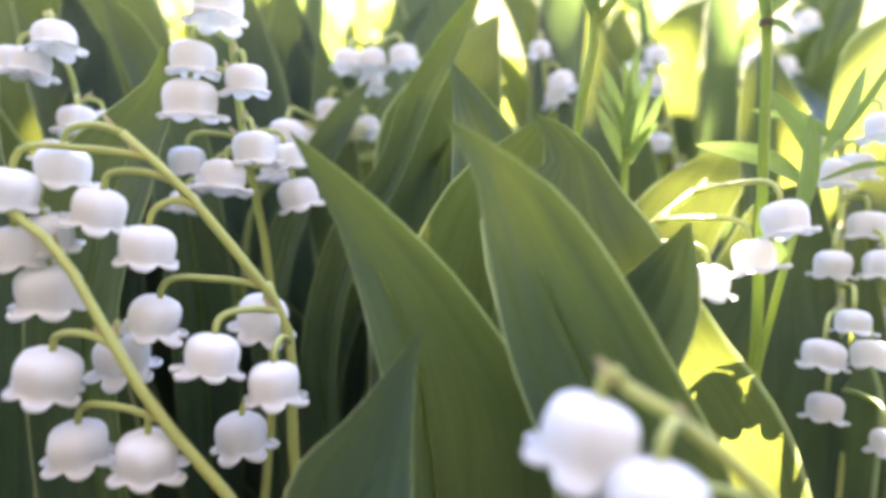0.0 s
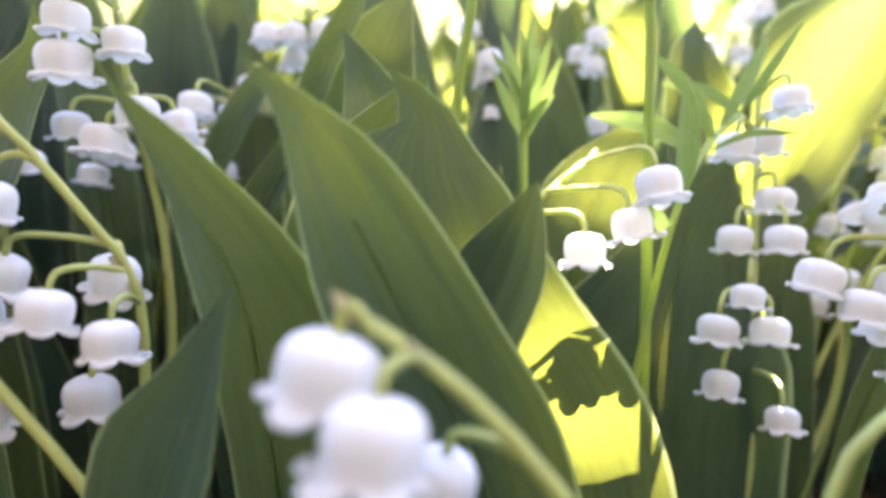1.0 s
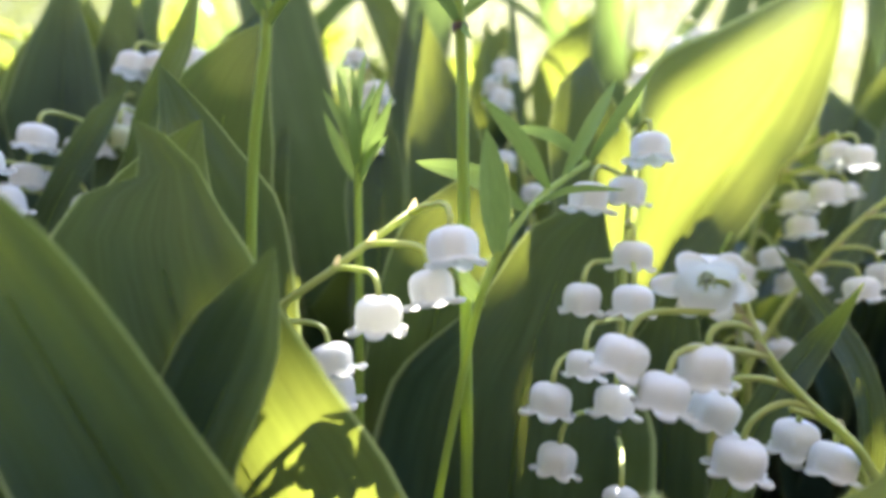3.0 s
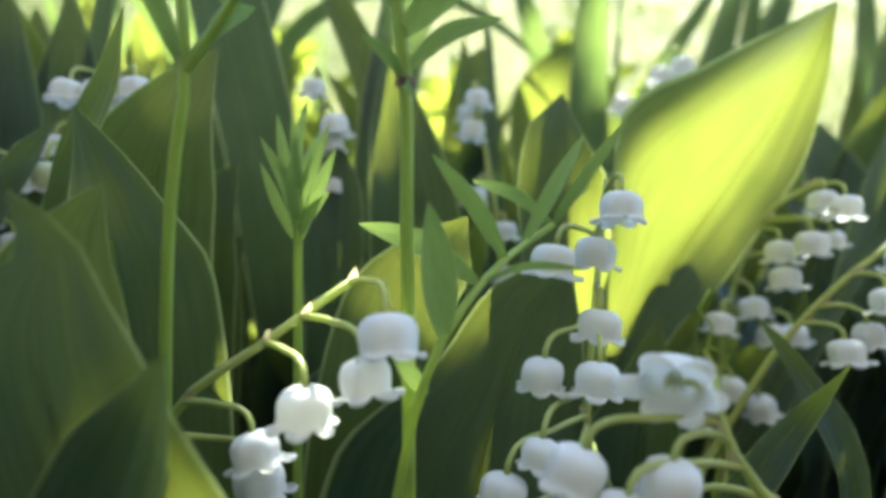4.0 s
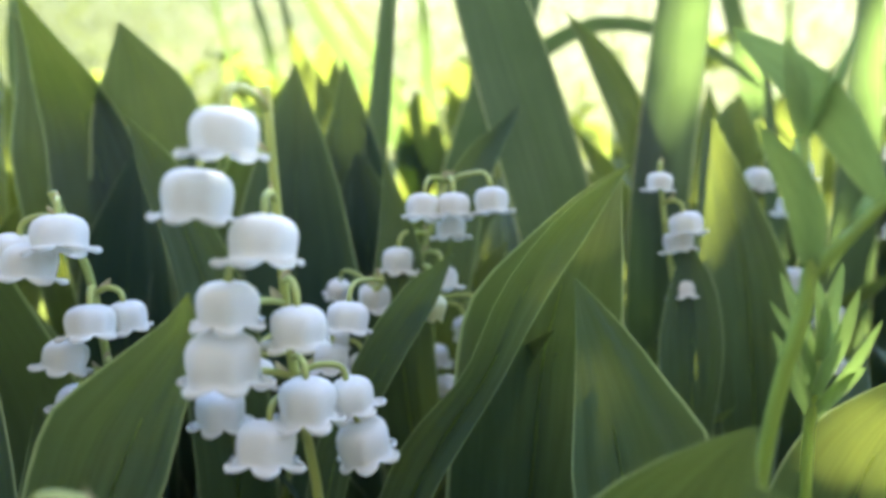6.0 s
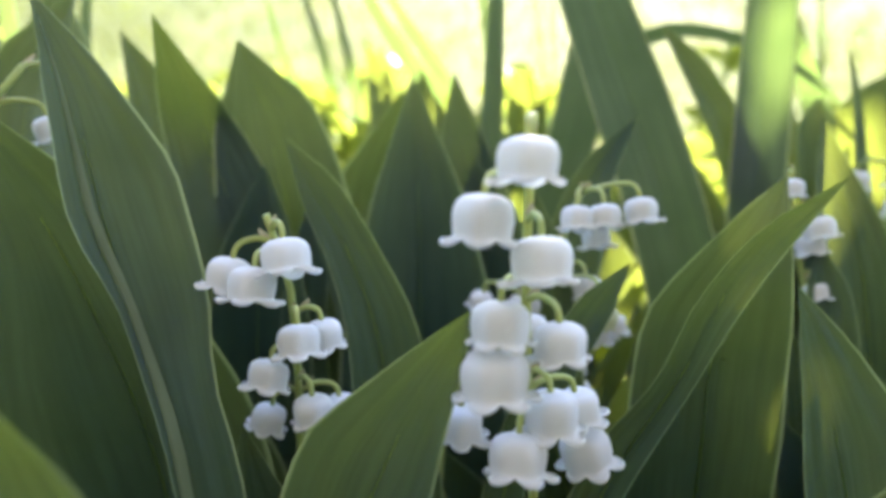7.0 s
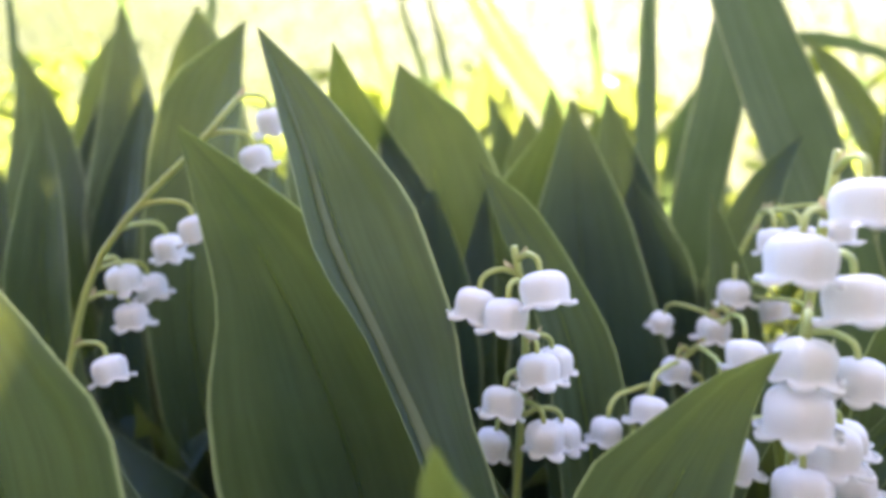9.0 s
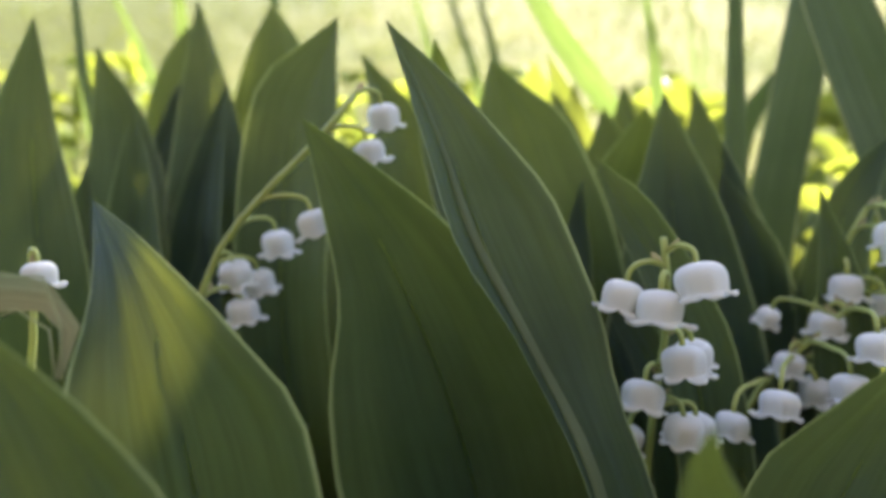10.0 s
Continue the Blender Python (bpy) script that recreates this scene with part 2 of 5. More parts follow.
def eased(knots):
    """A rounded curve through (place, value) knots that never overshoots them."""
    slopes = [(b[1] - a[1]) / (b[0] - a[0]) for a, b in zip(knots, knots[1:])]
    tilt = [slopes[0]] + [0 if p * q <= 0 else 2 * p * q / (p + q) for p, q in zip(slopes, slopes[1:])] + [slopes[-1]]

    def value(s):
        k = max(0, min(len(knots) - 2, sum(1 for at, _ in knots if at <= s) - 1))
        (a, u), (b, w) = knots[k], knots[k + 1]
        h = b - a
        t = (s - a) / h
        return (2 * t ** 3 - 3 * t * t + 1) * u + (t ** 3 - 2 * t * t + t) * h * tilt[k] + (3 * t * t - 2 * t ** 3) * w + (t ** 3 - t * t) * h * tilt[k + 1]
    return value


def lily_profile(s):
    """Reach to both sides along a whole lily leaf: a narrow foot, a broad middle, a drawn-out tip."""
    t = max(0.0, (s - 0.1) / 0.9)
    r = 0.06 + 0.44 * (1 - (1 - t / 0.45) ** 2.2) if t < 0.45 else 0.5 * max(0.0, math.cos(math.pi * 0.5 * (t - 0.45) / 0.55)) ** 1.15
    return max(r, 0.002), max(r, 0.002)


def blade_profile(s):
    r = 0.5 * max(0.01, min(1.0, 0.75 + s) * (1 - max(0, s - 0.55) / 0.45 * 0.98) ** 0.7)
    return r, r


def weed_profile(s):
    r = 0.5 * max(0.02, math.sin(math.pi * min(1, 0.07 + s * 0.93)) ** 0.8)
    return r, r


LILY_LEAF = "broad pointed green lily of the valley leaf with fine parallel veins"
leaf_count = [0]


def lily_leaf(base, lower, upper, tip, lower_reach, upper_reach, **looks):
    """A leaf from its foot to its tip, by its reach left and right at two places on the way."""
    return shaped_leaf(base, [(*lower, *lower_reach), (*upper, *upper_reach)], tip, **looks)


def shaped_leaf(base, ribs, tip, yaw=0, fold=18, low=1.0, full=0.47, curl=0.0, paired=True, label=LILY_LEAF):
    """A leaf from its foot to its tip; ribs: x, y, z of its midrib and its reach left and right there, upwards; low, full: how broad it stays below and above them."""
    leaf_count[0] += 1
    points = [Vector(base)] + [Vector(r[:3]) for r in ribs] + [Vector(tip)]
    line = smooth_line(points, 34)
    runs = [(q - p).length for p, q in zip(points, points[1:])]
    at = [sum(runs[:k]) / sum(runs) for k in range(1, len(runs))]
    sides = [eased([(0, 0.16 * ribs[0][n]), (0.5 * at[0], low * ribs[0][n])] + [(s, r[n]) for s, r in zip(at, ribs)] + [(at[-1] + 0.55 * (1 - at[-1]), full * ribs[-1][n]), (1, 0.0001)]) for n in (3, 4)]
    mesh = sheet("leaf", line, 1.0, lambda s: (sides[0](s), sides[1](s)), yaw, fold, 0, LEAF, 0.016, across=23, seed=leaf_count[0], pleat=0.00016)
    ob = tagged(new("leaf", mesh), label, "leaf", "lily of the valley leaves")
    middle = [mesh.vertices[i * 23 + 11].co.copy() for i in range(1, 31)]
    part("midrib", tube("midrib", middle[::3], (0.00042, 0.00008), MIDRIB, sides=6, count=24), ob)
    if paired and tip[2] > 0.12:
        # shorter leaves of the same shoot stand close behind it
        rnd = random.Random(500 + leaf_count[0])
        for back, size in ((0.011, 0.84), (0.023, 0.76)):
            at = Matrix.Translation(Vector(base) + Vector((rnd.uniform(-0.003, 0.003), back + rnd.uniform(0, 0.005), 0)))
            copy_thing(ob, at @ Matrix.Rotation(radians(rnd.uniform(-9, 9)), 4, "Z") @ Matrix.Scale(size * rnd.uniform(0.96, 1.04), 4) @ Matrix.Translation(-Vector(base)))
    if curl:
        # the edge turned over, showing the paler underside
        verts, faces, uvs, rows = [], [], [], range(3, 33)
        for n, i in enumerate(rows):
            edge, inner = mesh.vertices[i * 23].co, mesh.vertices[i * 23 + 11].co
            # higher up the pale fold runs inside the edge
            rise = min(1.0, max(0.0, (n - 9) / 11))
            edge, inner = edge.lerp(inner, 0.62 * rise * rise * (3 - 2 * rise)), mesh.vertices[i * 23 + 15].co
            into = (inner - edge).normalized()
            out = Vector((math.sin(radians(yaw)), -math.cos(radians(yaw)), 0))
            w = min(curl * (0.12 + 0.88 * math.sin(math.pi * (n / 29) ** 1.4)) * (1 + 0.12 * math.sin(n * 0.9)), (inner - edge).length * 0.6)
            for k, (a, h) in enumerate(((0.0, 0.0), (-0.06, 0.08), (0.05, 0.16), (0.5, 0.17), (1.0, 0.13))):
                verts.append(edge + into * w * a + out * w * h)
                uvs.append((0.2 + k * 0.1, n * 0.3))
        faces = [(n * 5 + k, n * 5 + k + 1, n * 5 + k + 6, n * 5 + k + 5) for n in range(29) for k in range(4)]
        part("rolled_edge", mesh_from("rolled_edge", verts, faces, uvs, UNDERSIDE), ob, "pale rolled leaf edge")
    return ob


def long_blade(points, width, yaw=0, fold=8, label="long upright strap-shaped green blade standing behind the lilies", mat=None):
    leaf_count[0] += 1
    mesh = sheet("blade", smooth_line(points, 30), width, blade_profile, yaw, fold, 0, mat or BLADE, 0.01, across=17, seed=leaf_count[0], pleat=0.00012)
    ob = new("blade", mesh)
    if width > 0.012:
        # a pale hard margin runs up both edges
        for k in (0, 16):
            part("margin", tube("margin", [mesh.vertices[i * 17 + k].co.copy() for i in range(0, 30, 3)] + [mesh.vertices[29 * 17 + k].co.copy()], (0.00030, 0.00016), MARGIN, sides=6, count=28), ob, "thin pale leaf margin")
    return tagged(ob, label, "leaf blade", "long blades")


# ---- flowers ----
def bell_mesh(name, seed, mat, closed=0.0, wide=0.0):
    """A nodding bell of radius 1, its crown at the origin, with six lips curled outward."""
    rnd = random.Random(seed)
    rings = [(0.02, 0.0), (0.36, -0.02), (0.63, -0.085), (0.84, -0.215), (0.955, -0.405), (1.0, -0.63), (0.995, -0.86), (0.97, -1.06), (0.945, -1.21), (0.945, -1.315)]
    lips = [(1.00, -1.44), (1.09, -1.55), (1.23, -1.62), (1.38, -1.59), (1.45, -1.46), (1.37, -1.36)]
    plain = [(0.948, -1.33), (0.951, -1.34), (0.954, -1.346), (0.957, -1.35), (0.96, -1.354), (0.962, -1.357)]
    sides = 48
    curl = [rnd.uniform(0.5, 1.25) for _ in range(6)]
    dent = [rnd.uniform(-0.05, 0.05) for _ in range(4)]
    oval, lean = rnd.uniform(-0.04, 0.04), rnd.uniform(-0.05, 0.05)
    verts, faces, uvs = [], [], []
    for i in range(len(rings) + len(lips)):
        for k in range(sides):
            a = 2 * math.pi * k / sides
            lobe = int((a / (2 * math.pi) * 6 + 0.5)) % 6
            near = abs(math.cos(3 * a)) ** 0.95
            if i < len(rings):
                r, z = rings[i]
                r *= 1 + 0.03 * min(1, i / 5) * math.cos(6 * a) + min(1, i / 4) * (dent[0] * math.sin(2 * a + 1) + dent[1] * math.sin(3 * a) * 0.6 + dent[2] * math.cos(a) * i / 9) - closed * max(0, i - 5) * 0.07 + wide * max(0, i - 4) * 0.06
            else:
                (r0, z0), (r1, z1) = plain[i - len(rings)], lips[i - len(rings)]
                c = near * curl[lobe] * (1 - closed)
                r, z = r0 + (r1 - r0) * c * (1 + 1.5 * wide) - closed * 0.35, z0 + (z1 - z0) * min(1, near * (0.6 + 0.4 * curl[lobe]))
            verts.append(Vector((r * math.cos(a) * (1 + oval) + lean * z * 0.3, r * math.sin(a) * (1 - oval), z)))
            uvs.append((k / sides, z))
    for i in range(len(rings) + len(lips) - 1):
        for k in range(sides):
            a, b = i * sides + k, i * sides + (k + 1) % sides
            faces.append((a, b, b + sides, a + sides))
    faces.append(tuple(range(sides)))
    return mesh_from(name, verts, faces, uvs, mat)


BELLS = [bell_mesh("bell", s, PETAL) for s in range(7)]
BUDS = [bell_mesh("bud", s, BUD, closed=0.8) for s in range(2)]
FLOWER_STALK = "arching green stalk of nodding white lily of the valley bells"
stalk_count = [0]


def flower_stalk(stem, bells, label=FLOWER_STALK, thick=0.00092):
    """A stem through the points given, and bells (middle, radius), each on its own bowed flower stalk."""
    stalk_count[0] += 1
    rnd = random.Random(100 + stalk_count[0])
    top = tagged(new("flower_stalk"), label, "flower", "lily of the valley flowers")
    top.empty_display_size = 0.01
    top.location = stem[0]
    bpy.context.view_layer.update()
    base = Vector(stem[0])
    local = [Vector(p) - base for p in stem]
    part("stem", tube("stem", local, (thick * 1.35, thick * 0.75), STEM, count=24), top)
    line = smooth_line(local, 60)
    for middle, r, *still_closed in bells:
        mid = Vector(middle) - base
        crown = mid + Vector((0, 0, r * 0.75))
        want = crown + Vector((0, 0, r * 0.5))
        at = min(line[12:], key=lambda p: math.hypot(p.x - mid.x, p.y - mid.y) * 0.8 + abs(p.z - want.z + 0.001))
        out = Vector((mid.x - at.x, mid.y - at.y, 0))
        away = out.normalized() if out.length > 1e-5 else Vector((0, -1, 0))
        reach = max(out.length, 0.003)
        climb = min(max(0.0012, 0.85 * (crown.z + 0.0028 - at.z)), 0.0012 + 1.1 * reach)
        p1 = at + away * reach * 0.45 + Vector((0, 0, climb))
        p2 = crown + Vector((0, 0, 0.0018)) - away * min(0.0006, reach * 0.1)
        pedicel = part("pedicel", tube("pedicel", [at, p1, p2, crown - Vector((0, 0, 0.0003))], (0.00058, 0.00050), STEM, sides=7, count=14), top)
        lean = Matrix.Rotation(rnd.uniform(0.0, 0.32), 3, Vector((-away.y, away.x, 0)).normalized() * -1)
        kind = BELLS[rnd.randrange(len(BELLS))]
        bell = part("bud", BUDS[0], pedicel, "yellow-green closed bud") if still_closed else part("bell", kind, pedicel)
        size = r * rnd.uniform(0.93, 1.01)
        bell.matrix_basis = Matrix.Translation(crown) @ (lean @ Matrix.Rotation(rnd.uniform(0, 6.28), 3, "Z")).to_4x4() @ Matrix.Diagonal((size, size, size * rnd.uniform(0.97, 1.06), 1))
        tiny = [at, at + away * 0.0016 + Vector((0, 0, 0.0012)), at + away * 0.003 + Vector((0, 0, 0.003))]
        part("bract", sheet("bract", smooth_line(tiny, 6), 0.0016, weed_profile, rnd.uniform(-40, 40), 25, 0, BRACT, across=5), pedicel)
    return top


def open_flower(middle, foot, r):
    """A flower that has opened flat and faces outward, on its own stalk."""
    top = tagged(new("open_flower"), "wide-open white lily of the valley flower with curled lobes", "flower", "lily of the valley flowers")
    top.location = foot
    mid = Vector(middle) - Vector(foot)
    turn = Matrix.Rotation(radians(-22), 4, "Z") @ Matrix.Rotation(radians(-68), 4, "X")
    petals = part("petals", bell_mesh("petals", 41, PETAL, wide=0.32), top)
    petals.matrix_basis = Matrix.Translation(mid) @ turn @ Matrix.Translation((0, 0, 0.9 * r)) @ Matrix.Diagonal((r * 0.92, r * 0.92, r * 0.72, 1))
    for k in range(6):
        a = 2 * math.pi * (k + 0.5) / 6
        foot_in = mid + (turn @ Vector((0.1 * r * math.cos(a), 0.1 * r * math.sin(a), 0.8 * r)))
        head = mid + (turn @ Vector((0.27 * r * math.cos(a), 0.27 * r * math.sin(a), 0.25 * r)))
        part("stamen", tube("stamen", [foot_in, foot_in.lerp(head, 0.5), head], (0.00022, 0.0003), BUD, sides=6, count=5), top)
    part("pedicel", tube("pedicel", [Vector((0, 0, 0)), mid * 0.5 + Vector((0, 0.001, 0.0015)), mid + Vector((0, 0.7 * r, 0))], (0.0005, 0.00042), STEM, sides=7, count=10), top)
    return top


def weed(stem, thick, leaves, branches=(), label="slender green weed with narrow pointed leaves in whorls", mat=None):
    """A weed: a stem through the points, its side branches, and leaves (foot, tip, width)."""
    rnd = random.Random(stem[1][0])
    base = Vector(stem[0])
    top = tagged(new("weed"), label, "weed", "weeds among the lilies")
    top.location = base
    part("stem", tube("stem", [Vector(p) - base for p in stem], (thick * 1.1, thick * 0.8), WEED_STEM, sides=8, count=26), top)
    for points in branches:
        part("branch", tube("branch", [Vector(p) - base for p in points], (thick * 0.8, thick * 0.5), WEED_STEM, sides=8, count=16), top)
    if len(leaves) in (7, 10):
        # the dark ring of the joint from which the leaves spring
        ring = Vector(leaves[0][0]) - base
        part("joint", tube("joint", [ring - Vector((0, 0, 0.0007)), ring, ring + Vector((0, 0, 0.0006))], (thick * 1.35, thick * 1.2), BARK, sides=10, count=4), top, "dark stem joint")
    for foot, tip, width in leaves:
        a, b = Vector(foot) - base, Vector(tip) - base
        long = (b - a).length
        bow = Vector((rnd.uniform(-0.05, 0.05), -0.06, 0.10)) * long
        line = smooth_line([a, a.lerp(b, 0.4) + bow, b], 14)
        part("leaf", sheet("leaf", line, width, weed_profile, rnd.uniform(-35, 35), 16, 0, mat or WEED, 0.01, across=5), top)
    return top


# ---- ground ----
def height(x, y):
    """Level under the lilies, then a grassy bank that rises away from them."""
    rise = max(0.0, y - 0.55)
    z = 0.44 * (rise - 0.35 * (1 - math.exp(-rise / 0.35)))
    z = min(z, 4.9 + 0.02 * max(0, y - 12))
    soft = 1 / (1 + math.exp(-(y - 11.5) / 0.8))
    z = z * (1 - soft) + min(z, 4.9) * soft
    rough = 0.004 * noise.noise(Vector((x * 30, y * 30, 0))) + 0.006 * noise.noise(Vector((x * 9, y * 9, 3)))
    if y > 0.6:
        rough += 0.03 * noise.noise(Vector((x * 1.5, y * 1.5, 7))) * min(1, y - 0.6)
    return z + rough * (1 if abs(x) < 20 else 0)


def spread(reach, fine, count):
    steps = [math.sinh(4.6 * k / count) / math.sinh(4.6) * reach for k in range(-count, count + 1)]
    return sorted(set(round(s, 4) for s in steps + [fine * k for k in range(-30, 31)]))


def build_ground():
    xs, ys = spread(400, 0.02, 34), [y + 0.3 for y in spread(400, 0.02, 40)]
    verts = [(x, y, height(x, y)) for y in ys for x in xs]
    w = len(xs)
    faces = [(j * w + i, j * w + i + 1, (j + 1) * w + i + 1, (j + 1) * w + i) for j in range(len(ys) - 1) for i in range(w - 1)]
    me = mesh_from("ground", verts, faces, [(v[0], v[1]) for v in verts], GROUND)
    tagged(new("ground", me), "dark bare soil rising to a sunlit grassy bank", "ground", kind="structure")


build_ground()


def grass_stuff(name, count, box, tall, wide, label, mat, seed):
    """Many thin grass blades over a stretch of ground, as one mesh."""
    rnd = random.Random(seed)
    verts, faces, uvs = [], [], []
    for _ in range(count):
        y = box[2] + (box[3] - box[2]) * rnd.random() ** 1.8
        x = rnd.uniform(box[0], box[1]) * (y / box[3] * 0.85 + 0.15)
        z, h, w = height(x, y), tall * rnd.uniform(0.5, 1.2) * (0.7 + 0.3 * y), wide * rnd.uniform(0.6, 1.2) * (0.6 + 0.5 * y)
        a, lean = rnd.uniform(0, 6.28), rnd.uniform(0.1, 0.6)
        side = Vector((math.cos(a), math.sin(a), 0)) * w / 2
        bend = Vector((rnd.uniform(-1, 1), rnd.uniform(-1, 1), 0)) * h * lean
        foot, k = Vector((x, y, z - 0.003)), len(verts)
        mid, tip = foot + bend * 0.3 + Vector((0, 0, h * 0.55)), foot + bend + Vector((0, 0, h))
        verts += [foot - side, foot + side, mid + side * 0.8, mid - side * 0.8, tip]
        uvs += [(0, 0), (1, 0), (1, 1), (0, 1), (0.5, 2)]
        faces += [(k, k + 1, k + 2, k + 3), (k + 3, k + 2, k + 4)]
    tagged(new(name, mesh_from(name, verts, faces, uvs, mat)), label, "grass", kind="stuff")


grass_stuff("lawn_grass", 15000, (-3.5, 3.5, 0.7, 3.5), 0.035, 0.004, "sunlit short yellow-green lawn grass on the bank", GRASS, 5)



# ---- an unseen dark wall, added to keep sky light off the leaf fronts ----
def added_wall():
    m, ns, ln = material("dark_boards")
    geo = ns.new("ShaderNodeTexCoord")
    grain = node(ns, "ShaderNodeTexNoise", Scale=6.0, Detail=5.0)
    ln.new(geo.outputs["Object"], grain.inputs["Vector"])
    face = node(ns, "ShaderNodeBsdfPrincipled", Roughness=0.85)
    ln.new(ramp(ns, ln, grain.outputs[0], [(0.35, (0.025, 0.022, 0.018)), (0.7, (0.06, 0.05, 0.04))]), face.inputs["Base Color"])
    out = ns.new("ShaderNodeOutputMaterial")
    ln.new(face.outputs[0], out.inputs[0])
    bm = bmesh.new()
    bmesh.ops.create_cube(bm, size=1.0, matrix=Matrix.Translation((0, -0.85, 2.4)) @ Matrix.Diagonal((12.0, 0.2, 5.0, 1)))
    me = bpy.data.meshes.new("unseen_wall_south")
    bm.to_mesh(me)
    me.materials.append(m)
    tagged(new("unseen_wall_south", me), "dark plain unseen wall added to block light from behind the bed", "wall", kind="structure")


added_wall()


# ---- an unseen shrub, added so that its crown shades the lilies ----
# places to be lit by openings cut in its crown: x, y, z and the opening's radius
SUNNY_WEEDS = [(-0.381, 0.40, 0.232), (-0.372, 0.42, 0.247), (-0.354, 0.43, 0.253), (-0.121, 0.36, 0.201), (-0.206, 0.42, 0.216), (-0.103, 0.40, 0.203), (-0.237, 0.43, 0.220), (-0.164, 0.45, 0.231), (-0.0188, 0.36, 0.210), (0.0472, 0.33, 0.172), (-0.113, 0.35, 0.198), (-0.096, 0.40, 0.229), (0.0704, 0.33, 0.195)]
OPENINGS = [
    ((0.1146, 0.191, 0.112), 0.012), ((0.1165, 0.198, 0.1385), 0.020), ((0.126, 0.202, 0.150), 0.021), ((0.138, 0.206, 0.1605), 0.020), ((0.150, 0.210, 0.171), 0.018), ((0.162, 0.214, 0.182), 0.015), ((0.175, 0.218, 0.192), 0.011), ((0.184, 0.221, 0.200), 0.008),
]
OPENINGS += [
    ((0.048, 0.098, 0.090), 0.012), ((0.056, 0.095, 0.076), 0.012), ((0.058, 0.150, 0.123), 0.006), ((0.041, 0.134, 0.144), 0.003), ((0.043, 0.135, 0.155), 0.003), ((-0.0912, 0.086, 0.147), -0.001), ((-0.1610, 0.1080, 0.1550), 0.005), ((0.013, 0.161, 0.162), 0.002),
    ((0.007, 0.160, 0.157), 0.002), ((0.0565, 0.256, 0.2129), 0.008), ((0.060, 0.262, 0.230), 0.010), ((-0.053, 0.117, 0.140), 0.0), ((0.138, 0.139, 0.105), 0.010), ((0.131, 0.140, 0.097), 0.008), ((0.092, 0.175, 0.150), 0.004), ((0.046, 0.240, 0.180), 0.002), ((0.0425, 0.134, 0.151), 0.003), ((0.0067, 0.1318, 0.1500), 0.001), ((0.0785, 0.269, 0.186), 0.003), ((0.1153, 0.34, 0.215), 0.012), ((0.110, 0.298, 0.185), 0.004),
]
# places to be kept dark: the crown is thickened between them and the sun
CLUMPS = [(0.015, 0.08, 0.115), (0.035, 0.08, 0.10), (0.04, 0.082, 0.08), (-0.115, 0.15, 0.14), (-0.12, 0.145, 0.165), (-0.14, 0.10, 0.13), (-0.12, 0.10, 0.11), (0.0, 0.125, 0.13), (-0.095, 0.15, 0.12), (0.085, 0.135, 0.08), (-0.125, 0.165, 0.15), (-0.13, 0.165, 0.17), (-0.14, 0.16, 0.175), (-0.15, 0.19, 0.16), (-0.161, 0.193, 0.10), (-0.158, 0.207, 0.125), (-0.163, 0.225, 0.125), (0.078, 0.146, 0.092), (0.074, 0.146, 0.075), (0.083, 0.146, 0.110), (0.096, 0.141, 0.090), (0.0, 0.222, 0.18), (-0.010, 0.228, 0.21), (0.006, 0.220, 0.15), (-0.015, 0.258, 0.18), (-0.008, 0.262, 0.20)]
dapple = random.Random(21)
for _ in range(30):
    OPENINGS.append(((dapple.uniform(-0.30, 0.30), dapple.uniform(0.33, 0.50), dapple.uniform(0.13, 0.20)), dapple.uniform(0.002, 0.012)))
OPENINGS += [((x, y, z - 0.012), 0.016) for x, y, z in SUNNY_WEEDS]
# more openings, cut to let sun onto the tops of blades and leaves
OPENINGS += [((-0.0415, 0.315, 0.186), 0.012), ((-0.0245, 0.345, 0.205), 0.012), ((-0.0775, 0.300, 0.175), 0.010), ((-0.0947, 0.360, 0.217), 0.012), ((-0.080, 0.318, 0.222), 0.010), ((-0.098, 0.322, 0.250), 0.010), ((-0.066, 0.342, 0.218), 0.010), ((-0.088, 0.345, 0.250), 0.010), ((-0.1435, 0.357, 0.219), 0.008), ((-0.155, 0.362, 0.260), 0.010), ((-0.293, 0.340, 0.225), 0.010), ((-0.303, 0.342, 0.248), 0.010), ((-0.264, 0.322, 0.232), 0.010), ((-0.2665, 0.325, 0.254), 0.010), ((0.026, 0.113, 0.172), 0.004), ((0.024, 0.114, 0.158), 0.002)]
for _ in range(16):
    OPENINGS.append(((dapple.uniform(-0.22, 0.08), dapple.uniform(0.26, 0.36), dapple.uniform(0.165, 0.20)), dapple.uniform(0.002, 0.007)))


